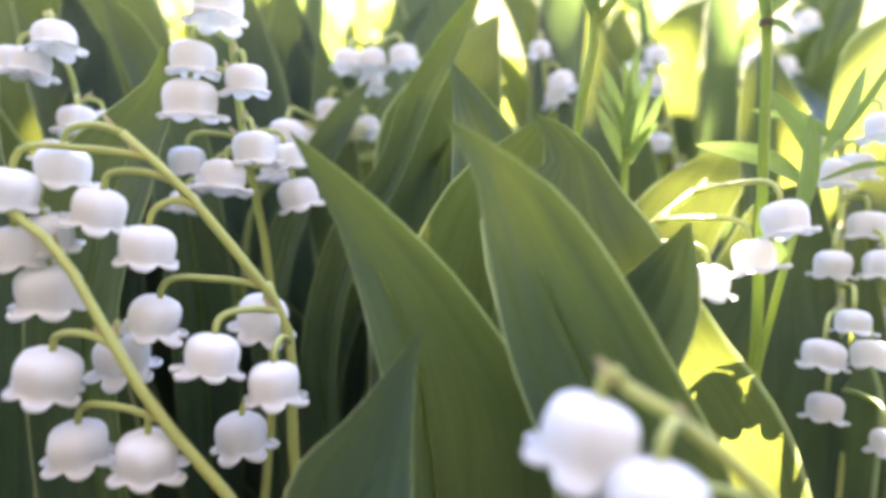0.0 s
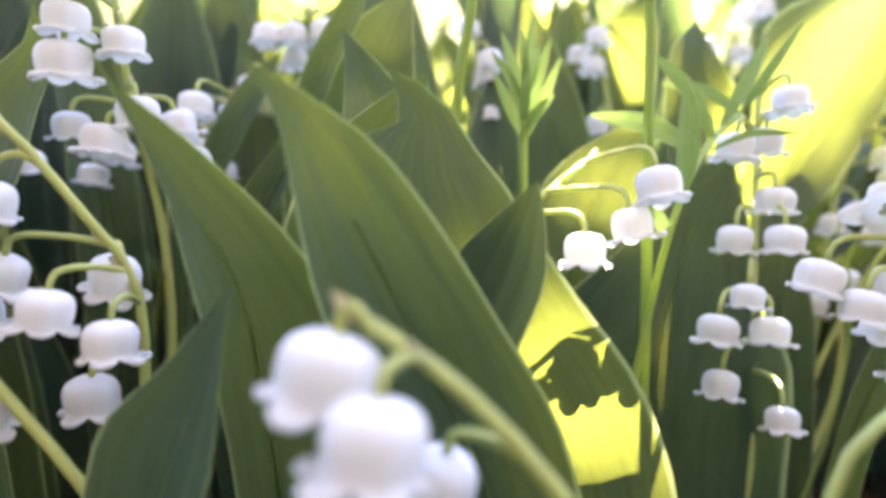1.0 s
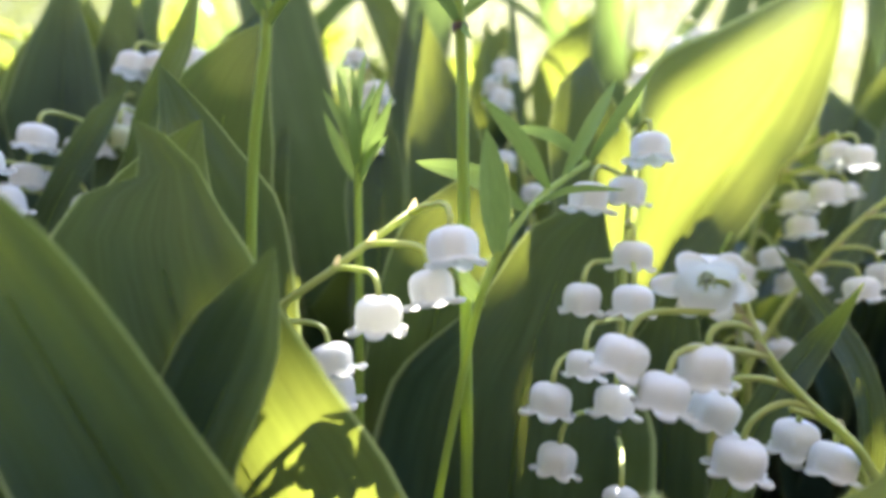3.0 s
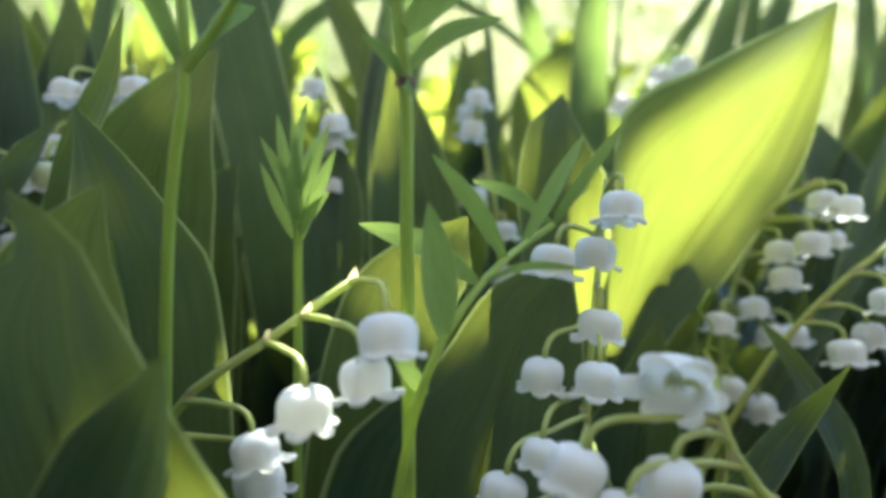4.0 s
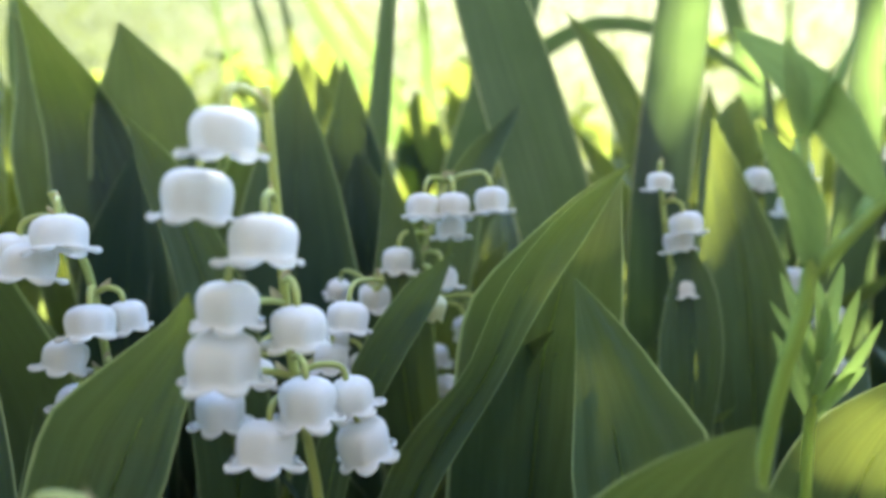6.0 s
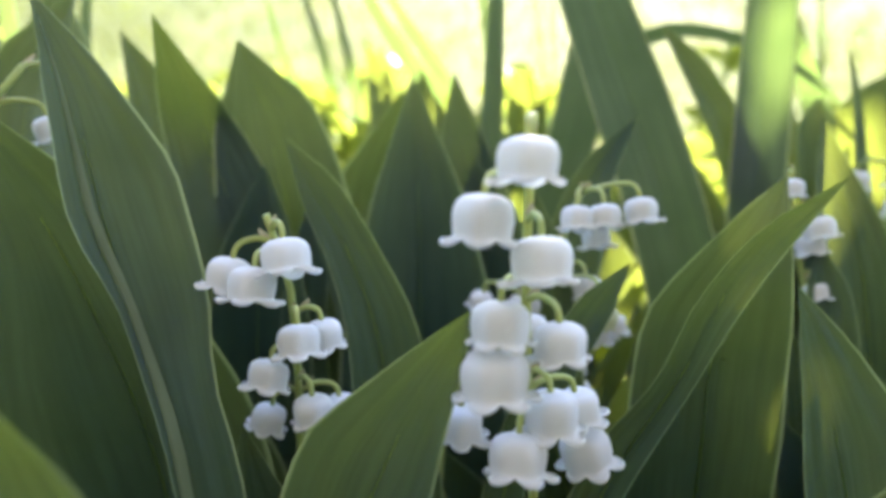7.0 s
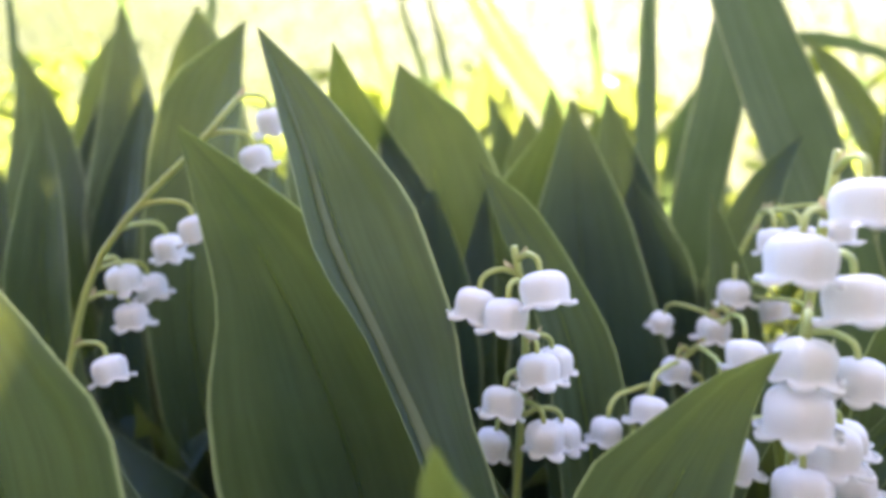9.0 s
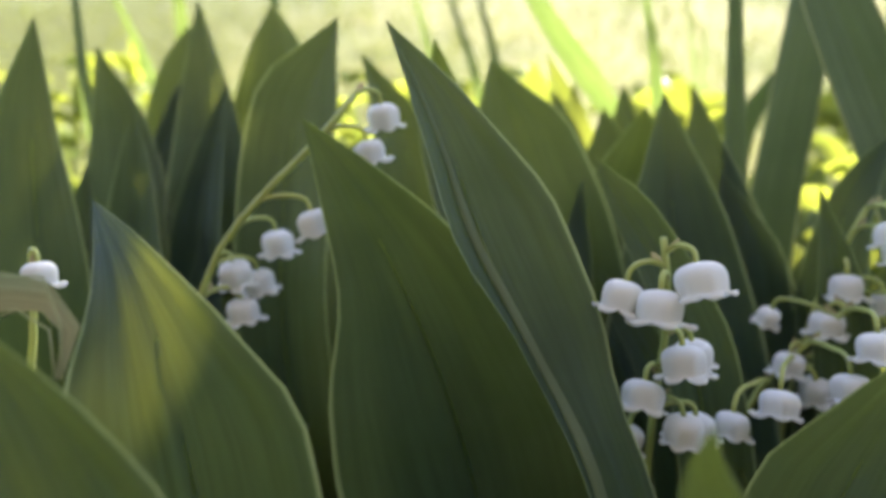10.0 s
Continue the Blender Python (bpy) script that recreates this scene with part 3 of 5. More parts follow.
def shrub():
    rnd = random.Random(3)
    top = tagged(new("shrub"), "unseen leafy green shrub added to shade the bed of lilies", "shrub")
    foot = Vector((1.85, 1.35, height(1.85, 1.35) - 0.02))
    top.location = foot
    fork = Vector((1.6, 1.3, 1.0))
    trunk = [foot - foot, (foot.lerp(fork, 0.5) - foot) + Vector((0.04, 0.02, 0)), fork - foot]
    part("trunk", tube("trunk", trunk, (0.03, 0.02), BARK, sides=10, count=14), top)
    limbs = [((1.1, 1.25, 1.13), (0.6, 1.2, 1.18), (-0.2, 1.2, 1.13)), ((1.15, 1.2, 0.95), (0.7, 1.2, 0.88), (0.0, 1.2, 0.86)), ((1.2, 1.25, 1.33), (0.8, 1.2, 1.48), (0.3, 1.2, 1.48))]
    for points in limbs:
        part("limb", tube("limb", [fork - foot] + [Vector(p) - foot for p in points], (0.014, 0.003), BARK, sides=7, count=20), top)
    verts, faces, uvs = [], [], []
    while len(faces) < 2 * 19300:
        c = Vector((rnd.uniform(-0.5, 1.2), 1.2 + rnd.uniform(-0.3, 0.3), rnd.uniform(0.73, 1.73)))
        if len(faces) >= 2 * 15500:
            # denser clumps, set to shade chosen places
            place = Vector(CLUMPS[rnd.randrange(len(CLUMPS))])
            c = place + sun_way * ((1.2 - place.y) / sun_way.y + rnd.uniform(-0.1, 0.1)) + Vector((rnd.uniform(-1, 1), 0, rnd.uniform(-1, 1))) * 0.035
        rough_edge = 1 + 0.45 * noise.noise(c * 5)
        open_here = ((c.x - 0.34) / 0.78) ** 2 + ((c.y - 1.2) / 0.30) ** 2 + ((c.z - 1.22) / 0.46) ** 2 > rough_edge
        for place, r in OPENINGS:
            off = c - Vector(place)
            if (off - sun_way * off.dot(sun_way)).length < r + 0.006:
                open_here = True
        if open_here:
            continue
        turn = Euler((rnd.uniform(-0.7, 0.7), rnd.uniform(-0.7, 0.7), rnd.uniform(0, 6.28))).to_matrix()
        long, wide = rnd.uniform(0.022, 0.030), rnd.uniform(0.013, 0.017)
        k = len(verts)
        for x, y, z in ((-0.5, 0, 0), (-0.1, -0.5, 0.08), (-0.1, 0.5, 0.08), (0.25, -0.38, 0.06), (0.25, 0.38, 0.06), (0.5, 0, -0.04)):
            verts.append(c - foot + turn @ Vector((x * long, y * wide, z * wide)))
            uvs.append((y + 0.5, x + 0.5))
        faces += [(k, k + 1, k + 3, k + 5), (k, k + 5, k + 4, k + 2)]
    part("crown", mesh_from("crown", verts, faces, uvs, SHRUB), top)


shrub()

# ---- lilies, blades and weeds ----
shaped_leaf((0.0012, 0.0845, -0.0030), [(-0.0001, 0.0840, 0.0938, 0.0060, 0.0177), (-0.0025, 0.0830, 0.1084, 0.0057, 0.0108), (-0.0099, 0.0820, 0.1234, 0.0019, 0.0053)], (-0.0174, 0.0811, 0.1357), yaw=18, fold=26, paired=False)
shaped_leaf((-0.0097, 0.0712, -0.0030), [(-0.0079, 0.0720, 0.0890, 0.0099, 0.0076), (-0.0044, 0.0735, 0.0987, 0.0053, 0.0037), (-0.0021, 0.0745, 0.1057, 0.0024, 0.0012)], (-0.0003, 0.0749, 0.1112), yaw=-22, fold=20, paired=False)
shaped_leaf((0.0323, 0.0788, -0.0030), [(0.0294, 0.0785, 0.0872, 0.0115, 0.0121), (0.0237, 0.0780, 0.0992, 0.0102, 0.0108), (0.0175, 0.0770, 0.1119, 0.0087, 0.0094), (0.0115, 0.0757, 0.1245, 0.0050, 0.0066), (0.0077, 0.0745, 0.1319, 0.0024, 0.0022)], (0.0024, 0.0733, 0.1369), yaw=12, fold=14, paired=False)
shaped_leaf((0.0431, 0.0926, -0.0030), [(0.0388, 0.0928, 0.0815, 0.0162, 0.0196), (0.0303, 0.0932, 0.0978, 0.0144, 0.0172), (0.0240, 0.0940, 0.1128, 0.0143, 0.0141), (0.0212, 0.0955, 0.1242, 0.0137, 0.0110), (0.0217, 0.0972, 0.1328, 0.0036, 0.0040)], (0.0166, 0.0980, 0.1393), yaw=4, fold=14, paired=False)
shaped_leaf((0.0242, 0.0892, -0.0030), [(0.0261, 0.0895, 0.0899, 0.0067, 0.0085), (0.0300, 0.0900, 0.0995, 0.0085, 0.0064), (0.0339, 0.0905, 0.1090, 0.0079, 0.0064), (0.0370, 0.0905, 0.1184, 0.0029, 0.0031)], (0.0386, 0.0904, 0.1231), yaw=-12, fold=20, paired=False)
shaped_leaf((0.0556, 0.1515, -0.0030), [(0.0575, 0.1510, 0.0994, 0.0146, 0.0070), (0.0612, 0.1500, 0.1151, 0.0136, 0.0085), (0.0669, 0.1490, 0.1280, 0.0065, 0.0085)], (0.0725, 0.1475, 0.1357), yaw=-10, fold=10, paired=False)
shaped_leaf((0.0954, 0.1650, -0.0030), [(0.1206, 0.1910, 0.1058, 0.0210, 0.0104), (0.1357, 0.1980, 0.1268, 0.0534, 0.0141), (0.1542, 0.2060, 0.1516, 0.0384, 0.0140), (0.1712, 0.2140, 0.1772, 0.0209, 0.0079)], (0.1842, 0.2215, 0.2023), yaw=8, fold=38, paired=False)
shaped_leaf((0.0743, 0.1420, -0.0030), [(0.0752, 0.1430, 0.0575, 0.0331, 0.0310), (0.0772, 0.1450, 0.0812, 0.0299, 0.0290), (0.0820, 0.1480, 0.1019, 0.0147, 0.0173), (0.0882, 0.1500, 0.1176, 0.0101, 0.0103)], (0.0947, 0.1520, 0.1268), yaw=-6, fold=12, paired=False)
shaped_leaf((0.1180, 0.1650, -0.0030), [(0.1180, 0.1660, 0.0463, 0.0190, 0.0110), (0.1178, 0.1680, 0.0772, 0.0170, 0.0100), (0.1192, 0.1700, 0.0984, 0.0063, 0.0054)], (0.1209, 0.1720, 0.1127), yaw=-4, fold=14, paired=False)
lily_leaf((-0.0318, 0.2014, -0.0030), (-0.0441, 0.2090, 0.1230), (-0.0487, 0.2179, 0.1613), (-0.0530, 0.2256, 0.1986), (0.0196, 0.0196), (0.0119, 0.0119), yaw=0, fold=18)
lily_leaf((-0.0795, 0.1378, -0.0030), (-0.0811, 0.1311, 0.0668), (-0.0837, 0.1356, 0.0971), (-0.0900, 0.1397, 0.1249), (0.0179, 0.0164), (0.0107, 0.0099), yaw=10, fold=18)
lily_leaf((0.1060, 0.0530, -0.0030), (0.0959, 0.0727, 0.0864), (0.1035, 0.0719, 0.0970), (0.1130, 0.0735, 0.1093), (0.0085, 0.0096), (0.0049, 0.0056), yaw=-30, fold=8, paired=False)
shaped_leaf((0.0140, 0.1303, -0.0030), [(0.0126, 0.1305, 0.1216, 0.0093, 0.0155), (0.0096, 0.1310, 0.1341, 0.0061, 0.0099), (0.0063, 0.1315, 0.1446, 0.0020, 0.0050)], (0.0041, 0.1320, 0.1524), yaw=20, fold=10, paired=False)
shaped_leaf((0.0113, 0.1143, -0.0030), [(0.0126, 0.1135, 0.1085, 0.0175, 0.0150), (0.0152, 0.1120, 0.1242, 0.0125, 0.0118), (0.0186, 0.1100, 0.1343, 0.0048, 0.0053)], (0.0221, 0.1085, 0.1403), yaw=-10, fold=16, paired=False)
shaped_leaf((-0.0243, 0.1485, -0.0030), [(-0.0192, 0.1480, 0.1133, 0.0058, 0.0039), (-0.0089, 0.1470, 0.1303, 0.0040, 0.0028), (-0.0033, 0.1450, 0.1457, 0.0036, 0.0040), (0.0045, 0.1420, 0.1591, 0.0025, 0.0034)], (0.0118, 0.1340, 0.1695), yaw=-12, fold=18)
shaped_leaf((0.0006, 0.1610, -0.0030), [(0.0016, 0.1610, 0.1115, 0.0183, 0.0158), (0.0035, 0.1610, 0.1359, 0.0183, 0.0147), (0.0094, 0.1600, 0.1557, 0.0078, 0.0086)], (0.0168, 0.1635, 0.1686), yaw=5, fold=15)
shaped_leaf((0.0407, 0.1810, -0.0030), [(0.0404, 0.1820, 0.1036, 0.0076, 0.0051), (0.0399, 0.1840, 0.1254, 0.0096, 0.0073), (0.0394, 0.1870, 0.1398, 0.0062, 0.0059)], (0.0386, 0.1900, 0.1517), yaw=10, fold=18)
lily_leaf((-0.0530, 0.2120, -0.0030), (-0.0647, 0.2137, 0.1219), (-0.0696, 0.2242, 0.1629), (-0.0684, 0.2204, 0.1928), (0.0290, 0.0273), (0.0211, 0.0211), yaw=0, fold=16)
lily_leaf((-0.0530, 0.2650, -0.0030), (-0.0631, 0.2591, 0.1410), (-0.0646, 0.2641, 0.1798), (-0.0665, 0.2674, 0.2054), (0.0159, 0.0159), (0.0095, 0.0095), yaw=0, fold=18)
shaped_leaf((-0.0373, 0.1562, -0.0030), [(-0.0339, 0.1565, 0.1221, 0.0046, 0.0042), (-0.0270, 0.1570, 0.1341, 0.0050, 0.0036), (-0.0209, 0.1575, 0.1434, 0.0043, 0.0027)], (-0.0157, 0.1580, 0.1516), yaw=-15, fold=14, paired=False)
lily_leaf((-0.0106, 0.2120, -0.0030), (-0.0209, 0.2069, 0.1386), (-0.0125, 0.2112, 0.1685), (-0.0006, 0.2137, 0.1845), (0.0078, 0.0093), (0.0047, 0.0056), yaw=-20, fold=18)
shaped_leaf((0.0955, 0.1750, -0.0030), [(0.0953, 0.1760, 0.1212, 0.0084, 0.0140), (0.0950, 0.1780, 0.1396, 0.0105, 0.0140), (0.0946, 0.1790, 0.1542, 0.0086, 0.0071)], (0.0958, 0.1832, 0.1653), yaw=10, fold=12, paired=False)
lily_leaf((0.0742, 0.2756, -0.0030), (0.0758, 0.2759, 0.1320), (0.0735, 0.2799, 0.1724), (0.0720, 0.2826, 0.1993), (0.0128, 0.0128), (0.0077, 0.0077), yaw=0, fold=18)
lily_leaf((0.1802, 0.2332, -0.0030), (0.2095, 0.2284, 0.1044), (0.2184, 0.2377, 0.1454), (0.2262, 0.2462, 0.1787), (0.0161, 0.0161), (0.0099, 0.0099), yaw=0, fold=18)
lily_leaf((0.2120, 0.2862, -0.0030), (0.2463, 0.2797, 0.1436), (0.2507, 0.2901, 0.1951), (0.2518, 0.2943, 0.2375), (0.0142, 0.0142), (0.0087, 0.0087), yaw=0, fold=18)
lily_leaf((0.1219, 0.1484, -0.0030), (0.1287, 0.1341, 0.0932), (0.1378, 0.1374, 0.1027), (0.1376, 0.1272, 0.1150), (0.0039, 0.0042), (0.0024, 0.0025), yaw=-10, fold=12, paired=False)
lily_leaf((0.1378, 0.1537, -0.0030), (0.1516, 0.1493, 0.0949), (0.1446, 0.1539, 0.1065), (0.1279, 0.1409, 0.1198), (0.0038, 0.0036), (0.0023, 0.0022), yaw=10, fold=12, paired=False)
lily_leaf((0.1272, 0.1802, -0.0030), (0.1710, 0.1965, 0.0987), (0.1860, 0.2034, 0.1170), (0.2034, 0.2104, 0.1367), (0.0045, 0.0047), (0.0028, 0.0029), yaw=-10, fold=12, paired=False)
shaped_leaf((-0.0639, 0.1192, -0.0030), [(-0.0612, 0.1195, 0.1259, 0.0129, 0.0086), (-0.0560, 0.1200, 0.1363, 0.0080, 0.0060), (-0.0509, 0.1205, 0.1447, 0.0040, 0.0032)], (-0.0476, 0.1147, 0.1525), yaw=-12, fold=14, paired=False)
shaped_leaf((-0.0990, 0.1180, -0.0030), [(-0.0978, 0.1300, 0.1301, 0.0026, 0.0085), (-0.1069, 0.1370, 0.1464, 0.0023, 0.0140), (-0.1157, 0.1430, 0.1647, 0.0052, 0.0156), (-0.1229, 0.1495, 0.1852, 0.0046, 0.0082)], (-0.1341, 0.1562, 0.2064), yaw=20, fold=16, curl=0.0018, paired=False)
shaped_leaf((-0.1157, 0.1605, -0.0030), [(-0.1192, 0.1600, 0.1094, 0.0300, 0.0267), (-0.1263, 0.1590, 0.1338, 0.0250, 0.0212), (-0.1343, 0.1580, 0.1545, 0.0138, 0.0166), (-0.1432, 0.1565, 0.1725, 0.0073, 0.0079)], (-0.1524, 0.1550, 0.1874), yaw=8, fold=12)
shaped_leaf((-0.0642, 0.1640, -0.0030), [(-0.0657, 0.1650, 0.1155, 0.0083, 0.0096), (-0.0689, 0.1670, 0.1344, 0.0068, 0.0093), (-0.0745, 0.1690, 0.1507, 0.0054, 0.0068), (-0.0828, 0.1715, 0.1650, 0.0036, 0.0061)], (-0.0901, 0.1731, 0.1784), yaw=10, fold=16)
lily_leaf((-0.0848, 0.0901, -0.0030), (-0.0888, 0.0877, 0.1374), (-0.0917, 0.0876, 0.1461), (-0.0914, 0.0846, 0.1528), (0.0054, 0.0058), (0.0020, 0.0028), yaw=5, fold=15, paired=False)
shaped_leaf((-0.1523, 0.1023, -0.0030), [(-0.1541, 0.1035, 0.1393, 0.0152, 0.0173), (-0.1577, 0.1060, 0.1513, 0.0129, 0.0111), (-0.1643, 0.1110, 0.1623, 0.0067, 0.0052)], (-0.1759, 0.1203, 0.1729), yaw=14, fold=16)
lily_leaf((-0.1590, 0.0848, -0.0030), (-0.1539, 0.0834, 0.1381), (-0.1596, 0.0846, 0.1504), (-0.1683, 0.0856, 0.1638), (0.0109, 0.0101), (0.0096, 0.0062), yaw=14, fold=12, paired=False)
lily_leaf((-0.1060, 0.2120, -0.0030), (-0.1127, 0.2002, 0.1552), (-0.1259, 0.2068, 0.1867), (-0.1282, 0.1917, 0.2098), (0.0140, 0.0139), (0.0095, 0.0090), yaw=8, fold=16)
lily_leaf((-0.0795, 0.2173, -0.0030), (-0.0979, 0.2041, 0.1515), (-0.1066, 0.2101, 0.1834), (-0.1144, 0.2126, 0.2071), (0.0200, 0.0190), (0.0150, 0.0155), yaw=5, fold=16)
lily_leaf((-0.0265, 0.2756, -0.0030), (-0.0541, 0.2671, 0.1372), (-0.0563, 0.2718, 0.1714), (-0.0574, 0.2756, 0.1988), (0.0144, 0.0144), (0.0087, 0.0087), yaw=0, fold=18)
lily_leaf((-0.0530, 0.2862, -0.0030), (-0.0790, 0.2755, 0.1358), (-0.0813, 0.2814, 0.1784), (-0.0824, 0.2857, 0.2092), (0.0162, 0.0162), (0.0097, 0.0097), yaw=0, fold=18)
lily_leaf((-0.1802, 0.2332, -0.0030), (-0.2061, 0.2241, 0.1529), (-0.2122, 0.2354, 0.1979), (-0.2183, 0.2459, 0.2375), (0.0173, 0.0173), (0.0106, 0.0106), yaw=0, fold=18)
lily_leaf((-0.2332, 0.2120, -0.0030), (-0.2346, 0.1792, 0.1513), (-0.2398, 0.1875, 0.1908), (-0.2403, 0.1938, 0.2208), (0.0159, 0.0146), (0.0105, 0.0083), yaw=5, fold=16)
lily_leaf((-0.2120, 0.2544, -0.0030), (-0.2351, 0.2228, 0.1552), (-0.2428, 0.2328, 0.1936), (-0.2514, 0.2358, 0.2211), (0.0164, 0.0150), (0.0101, 0.0093), yaw=10, fold=18)
lily_leaf((-0.2014, 0.2756, -0.0030), (-0.2352, 0.2451, 0.1610), (-0.2313, 0.2562, 0.1989), (-0.2213, 0.2613, 0.2276), (0.0144, 0.0164), (0.0088, 0.0100), yaw=-15, fold=18)
lily_leaf((-0.1590, 0.2120, -0.0030), (-0.1740, 0.1976, 0.1608), (-0.1688, 0.2031, 0.1960), (-0.1576, 0.2076, 0.2198), (0.0141, 0.0172), (0.0133, 0.0137), yaw=-12, fold=16)
lily_leaf((-0.1166, 0.2332, -0.0030), (-0.1372, 0.2160, 0.1655), (-0.1443, 0.2211, 0.1917), (-0.1546, 0.2229, 0.2121), (0.0130, 0.0115), (0.0079, 0.0070), yaw=15, fold=18)
lily_leaf((-0.0477, 0.2968, -0.0030), (-0.0769, 0.2821, 0.1554), (-0.0828, 0.2921, 0.1925), (-0.0924, 0.2954, 0.2226), (0.0134, 0.0123), (0.0082, 0.0076), yaw=10, fold=18)
lily_leaf((-0.0212, 0.2544, -0.0030), (-0.0566, 0.2450, 0.1445), (-0.0622, 0.2485, 0.1738), (-0.0688, 0.2514, 0.1989), (0.0125, 0.0115), (0.0075, 0.0069), yaw=10, fold=18)
lily_leaf((-0.0053, 0.2438, -0.0030), (-0.0501, 0.2343, 0.1404), (-0.0535, 0.2379, 0.1682), (-0.0598, 0.2408, 0.1933), (0.0106, 0.0102), (0.0064, 0.0061), yaw=5, fold=18)
lily_leaf((-0.0583, 0.2067, -0.0030), (-0.0928, 0.1947, 0.1351), (-0.0908, 0.1999, 0.1547), (-0.0891, 0.2025, 0.1718), (0.0064, 0.0064), (0.0039, 0.0039), yaw=0, fold=18)
lily_leaf((-0.1802, 0.2226, -0.0030), (-0.2161, 0.1907, 0.1426), (-0.2177, 0.1980, 0.1730), (-0.2196, 0.2035, 0.1977), (0.0108, 0.0108), (0.0066, 0.0066), yaw=0, fold=18)
lily_leaf((-0.1802, 0.2491, -0.0030), (-0.2116, 0.2190, 0.1497), (-0.2076, 0.2236, 0.1792), (-0.2017, 0.2278, 0.2049), (0.0101, 0.0110), (0.0061, 0.0066), yaw=-10, fold=18)
lily_leaf((0.0000, 0.2014, -0.0030), (-0.0293, 0.1806, 0.1261), (-0.0304, 0.1838, 0.1493), (-0.0343, 0.1863, 0.1698), (0.0086, 0.0083), (0.0052, 0.0050), yaw=5, fold=18)
shaped_leaf((0.0494, 0.2452, -0.0030), [(0.0453, 0.2460, 0.1613, 0.0088, 0.0067), (0.0371, 0.2475, 0.1832, 0.0074, 0.0055), (0.0256, 0.2490, 0.2012, 0.0039, 0.0056)], (0.0142, 0.2507, 0.2175), yaw=10, fold=14)
shaped_leaf((0.1081, 0.2965, -0.0030), [(0.1088, 0.2970, 0.1485, 0.0132, 0.0131), (0.1100, 0.2980, 0.1757, 0.0162, 0.0128), (0.1164, 0.2990, 0.1935, 0.0096, 0.0096)], (0.1263, 0.3000, 0.2071), yaw=-10, fold=12)
shaped_leaf((0.0638, 0.2015, -0.0030), [(0.0617, 0.2030, 0.1201, 0.0154, 0.0128), (0.0576, 0.2060, 0.1485, 0.0132, 0.0089), (0.0521, 0.2090, 0.1677, 0.0064, 0.0046)], (0.0486, 0.2120, 0.1841), yaw=8, fold=14, paired=False)
shaped_leaf((0.0833, 0.2665, -0.0030), [(0.0820, 0.2670, 0.1426, 0.0088, 0.0073), (0.0792, 0.2680, 0.1689, 0.0084, 0.0073), (0.0780, 0.2690, 0.1838, 0.0085, 0.0058)], (0.0789, 0.2700, 0.1937), yaw=0, fold=14, paired=False)
shaped_leaf((-0.1071, 0.1930, -0.0030), [(-0.1067, 0.1940, 0.1200, 0.0137, 0.0167), (-0.1058, 0.1960, 0.1431, 0.0114, 0.0131), (-0.1049, 0.1980, 0.1583, 0.0062, 0.0073)], (-0.1041, 0.2000, 0.1715), yaw=0, fold=16)
shaped_leaf((-0.0419, 0.2080, -0.0030), [(-0.0425, 0.2090, 0.1244, 0.0118, 0.0142), (-0.0436, 0.2110, 0.1455, 0.0104, 0.0131), (-0.0455, 0.2130, 0.1615, 0.0057, 0.0063)], (-0.0471, 0.2150, 0.1724), yaw=0, fold=16)
shaped_leaf((-0.0722, 0.2380, -0.0030), [(-0.0724, 0.2390, 0.1371, 0.0157, 0.0197), (-0.0728, 0.2410, 0.1616, 0.0138, 0.0151), (-0.0746, 0.2430, 0.1803, 0.0086, 0.0066)], (-0.0768, 0.2450, 0.1951), yaw=0, fold=16)
# tips in the sun further back
shaped_leaf((-0.0395, 0.3150, -0.0030), [(-0.0395, 0.3150, 0.1674, 0.0120, 0.0126), (-0.0417, 0.3150, 0.1876, 0.0066, 0.0078)], (-0.0425, 0.3150, 0.2000), yaw=0, fold=12, paired=False)
shaped_leaf((-0.0218, 0.3450, -0.0030), [(-0.0218, 0.3450, 0.1883, 0.0099, 0.0112), (-0.0248, 0.3450, 0.2075, 0.0053, 0.0099)], (-0.0285, 0.3450, 0.2162), yaw=0, fold=12, paired=False)
shaped_leaf((-0.0789, 0.3000, -0.0030), [(-0.0789, 0.3000, 0.1613, 0.0086, 0.0086), (-0.0771, 0.3000, 0.1759, 0.0074, 0.0052)], (-0.0748, 0.3000, 0.1867), yaw=0, fold=12, paired=False)
shaped_leaf((-0.0939, 0.3600, -0.0030), [(-0.0939, 0.3600, 0.1968, 0.0117, 0.0117), (-0.0947, 0.3600, 0.2172, 0.0076, 0.0076)], (-0.0947, 0.3600, 0.2301), yaw=0, fold=12, paired=False)
long_blade([(0.1250, 0.3420, -0.0030), (0.1153, 0.3400, 0.1919), (0.1071, 0.3400, 0.2148), (0.0974, 0.3400, 0.2420), (0.0860, 0.3420, 0.2850)], 0.0165, yaw=0, fold=10)
long_blade([(0.1240, 0.2720, -0.0030), (0.1221, 0.2700, 0.1305), (0.1211, 0.2700, 0.1674), (0.1201, 0.2700, 0.2025), (0.1185, 0.2710, 0.2700)], 0.0190, yaw=8, fold=10)
shaped_leaf((-0.2359, 0.2550, -0.0030), [(-0.2350, 0.2560, 0.1741, 0.0170, 0.0257), (-0.2330, 0.2580, 0.1995, 0.0141, 0.0205), (-0.2316, 0.2600, 0.2184, 0.0088, 0.0125)], (-0.2309, 0.2620, 0.2321), yaw=0, fold=16)
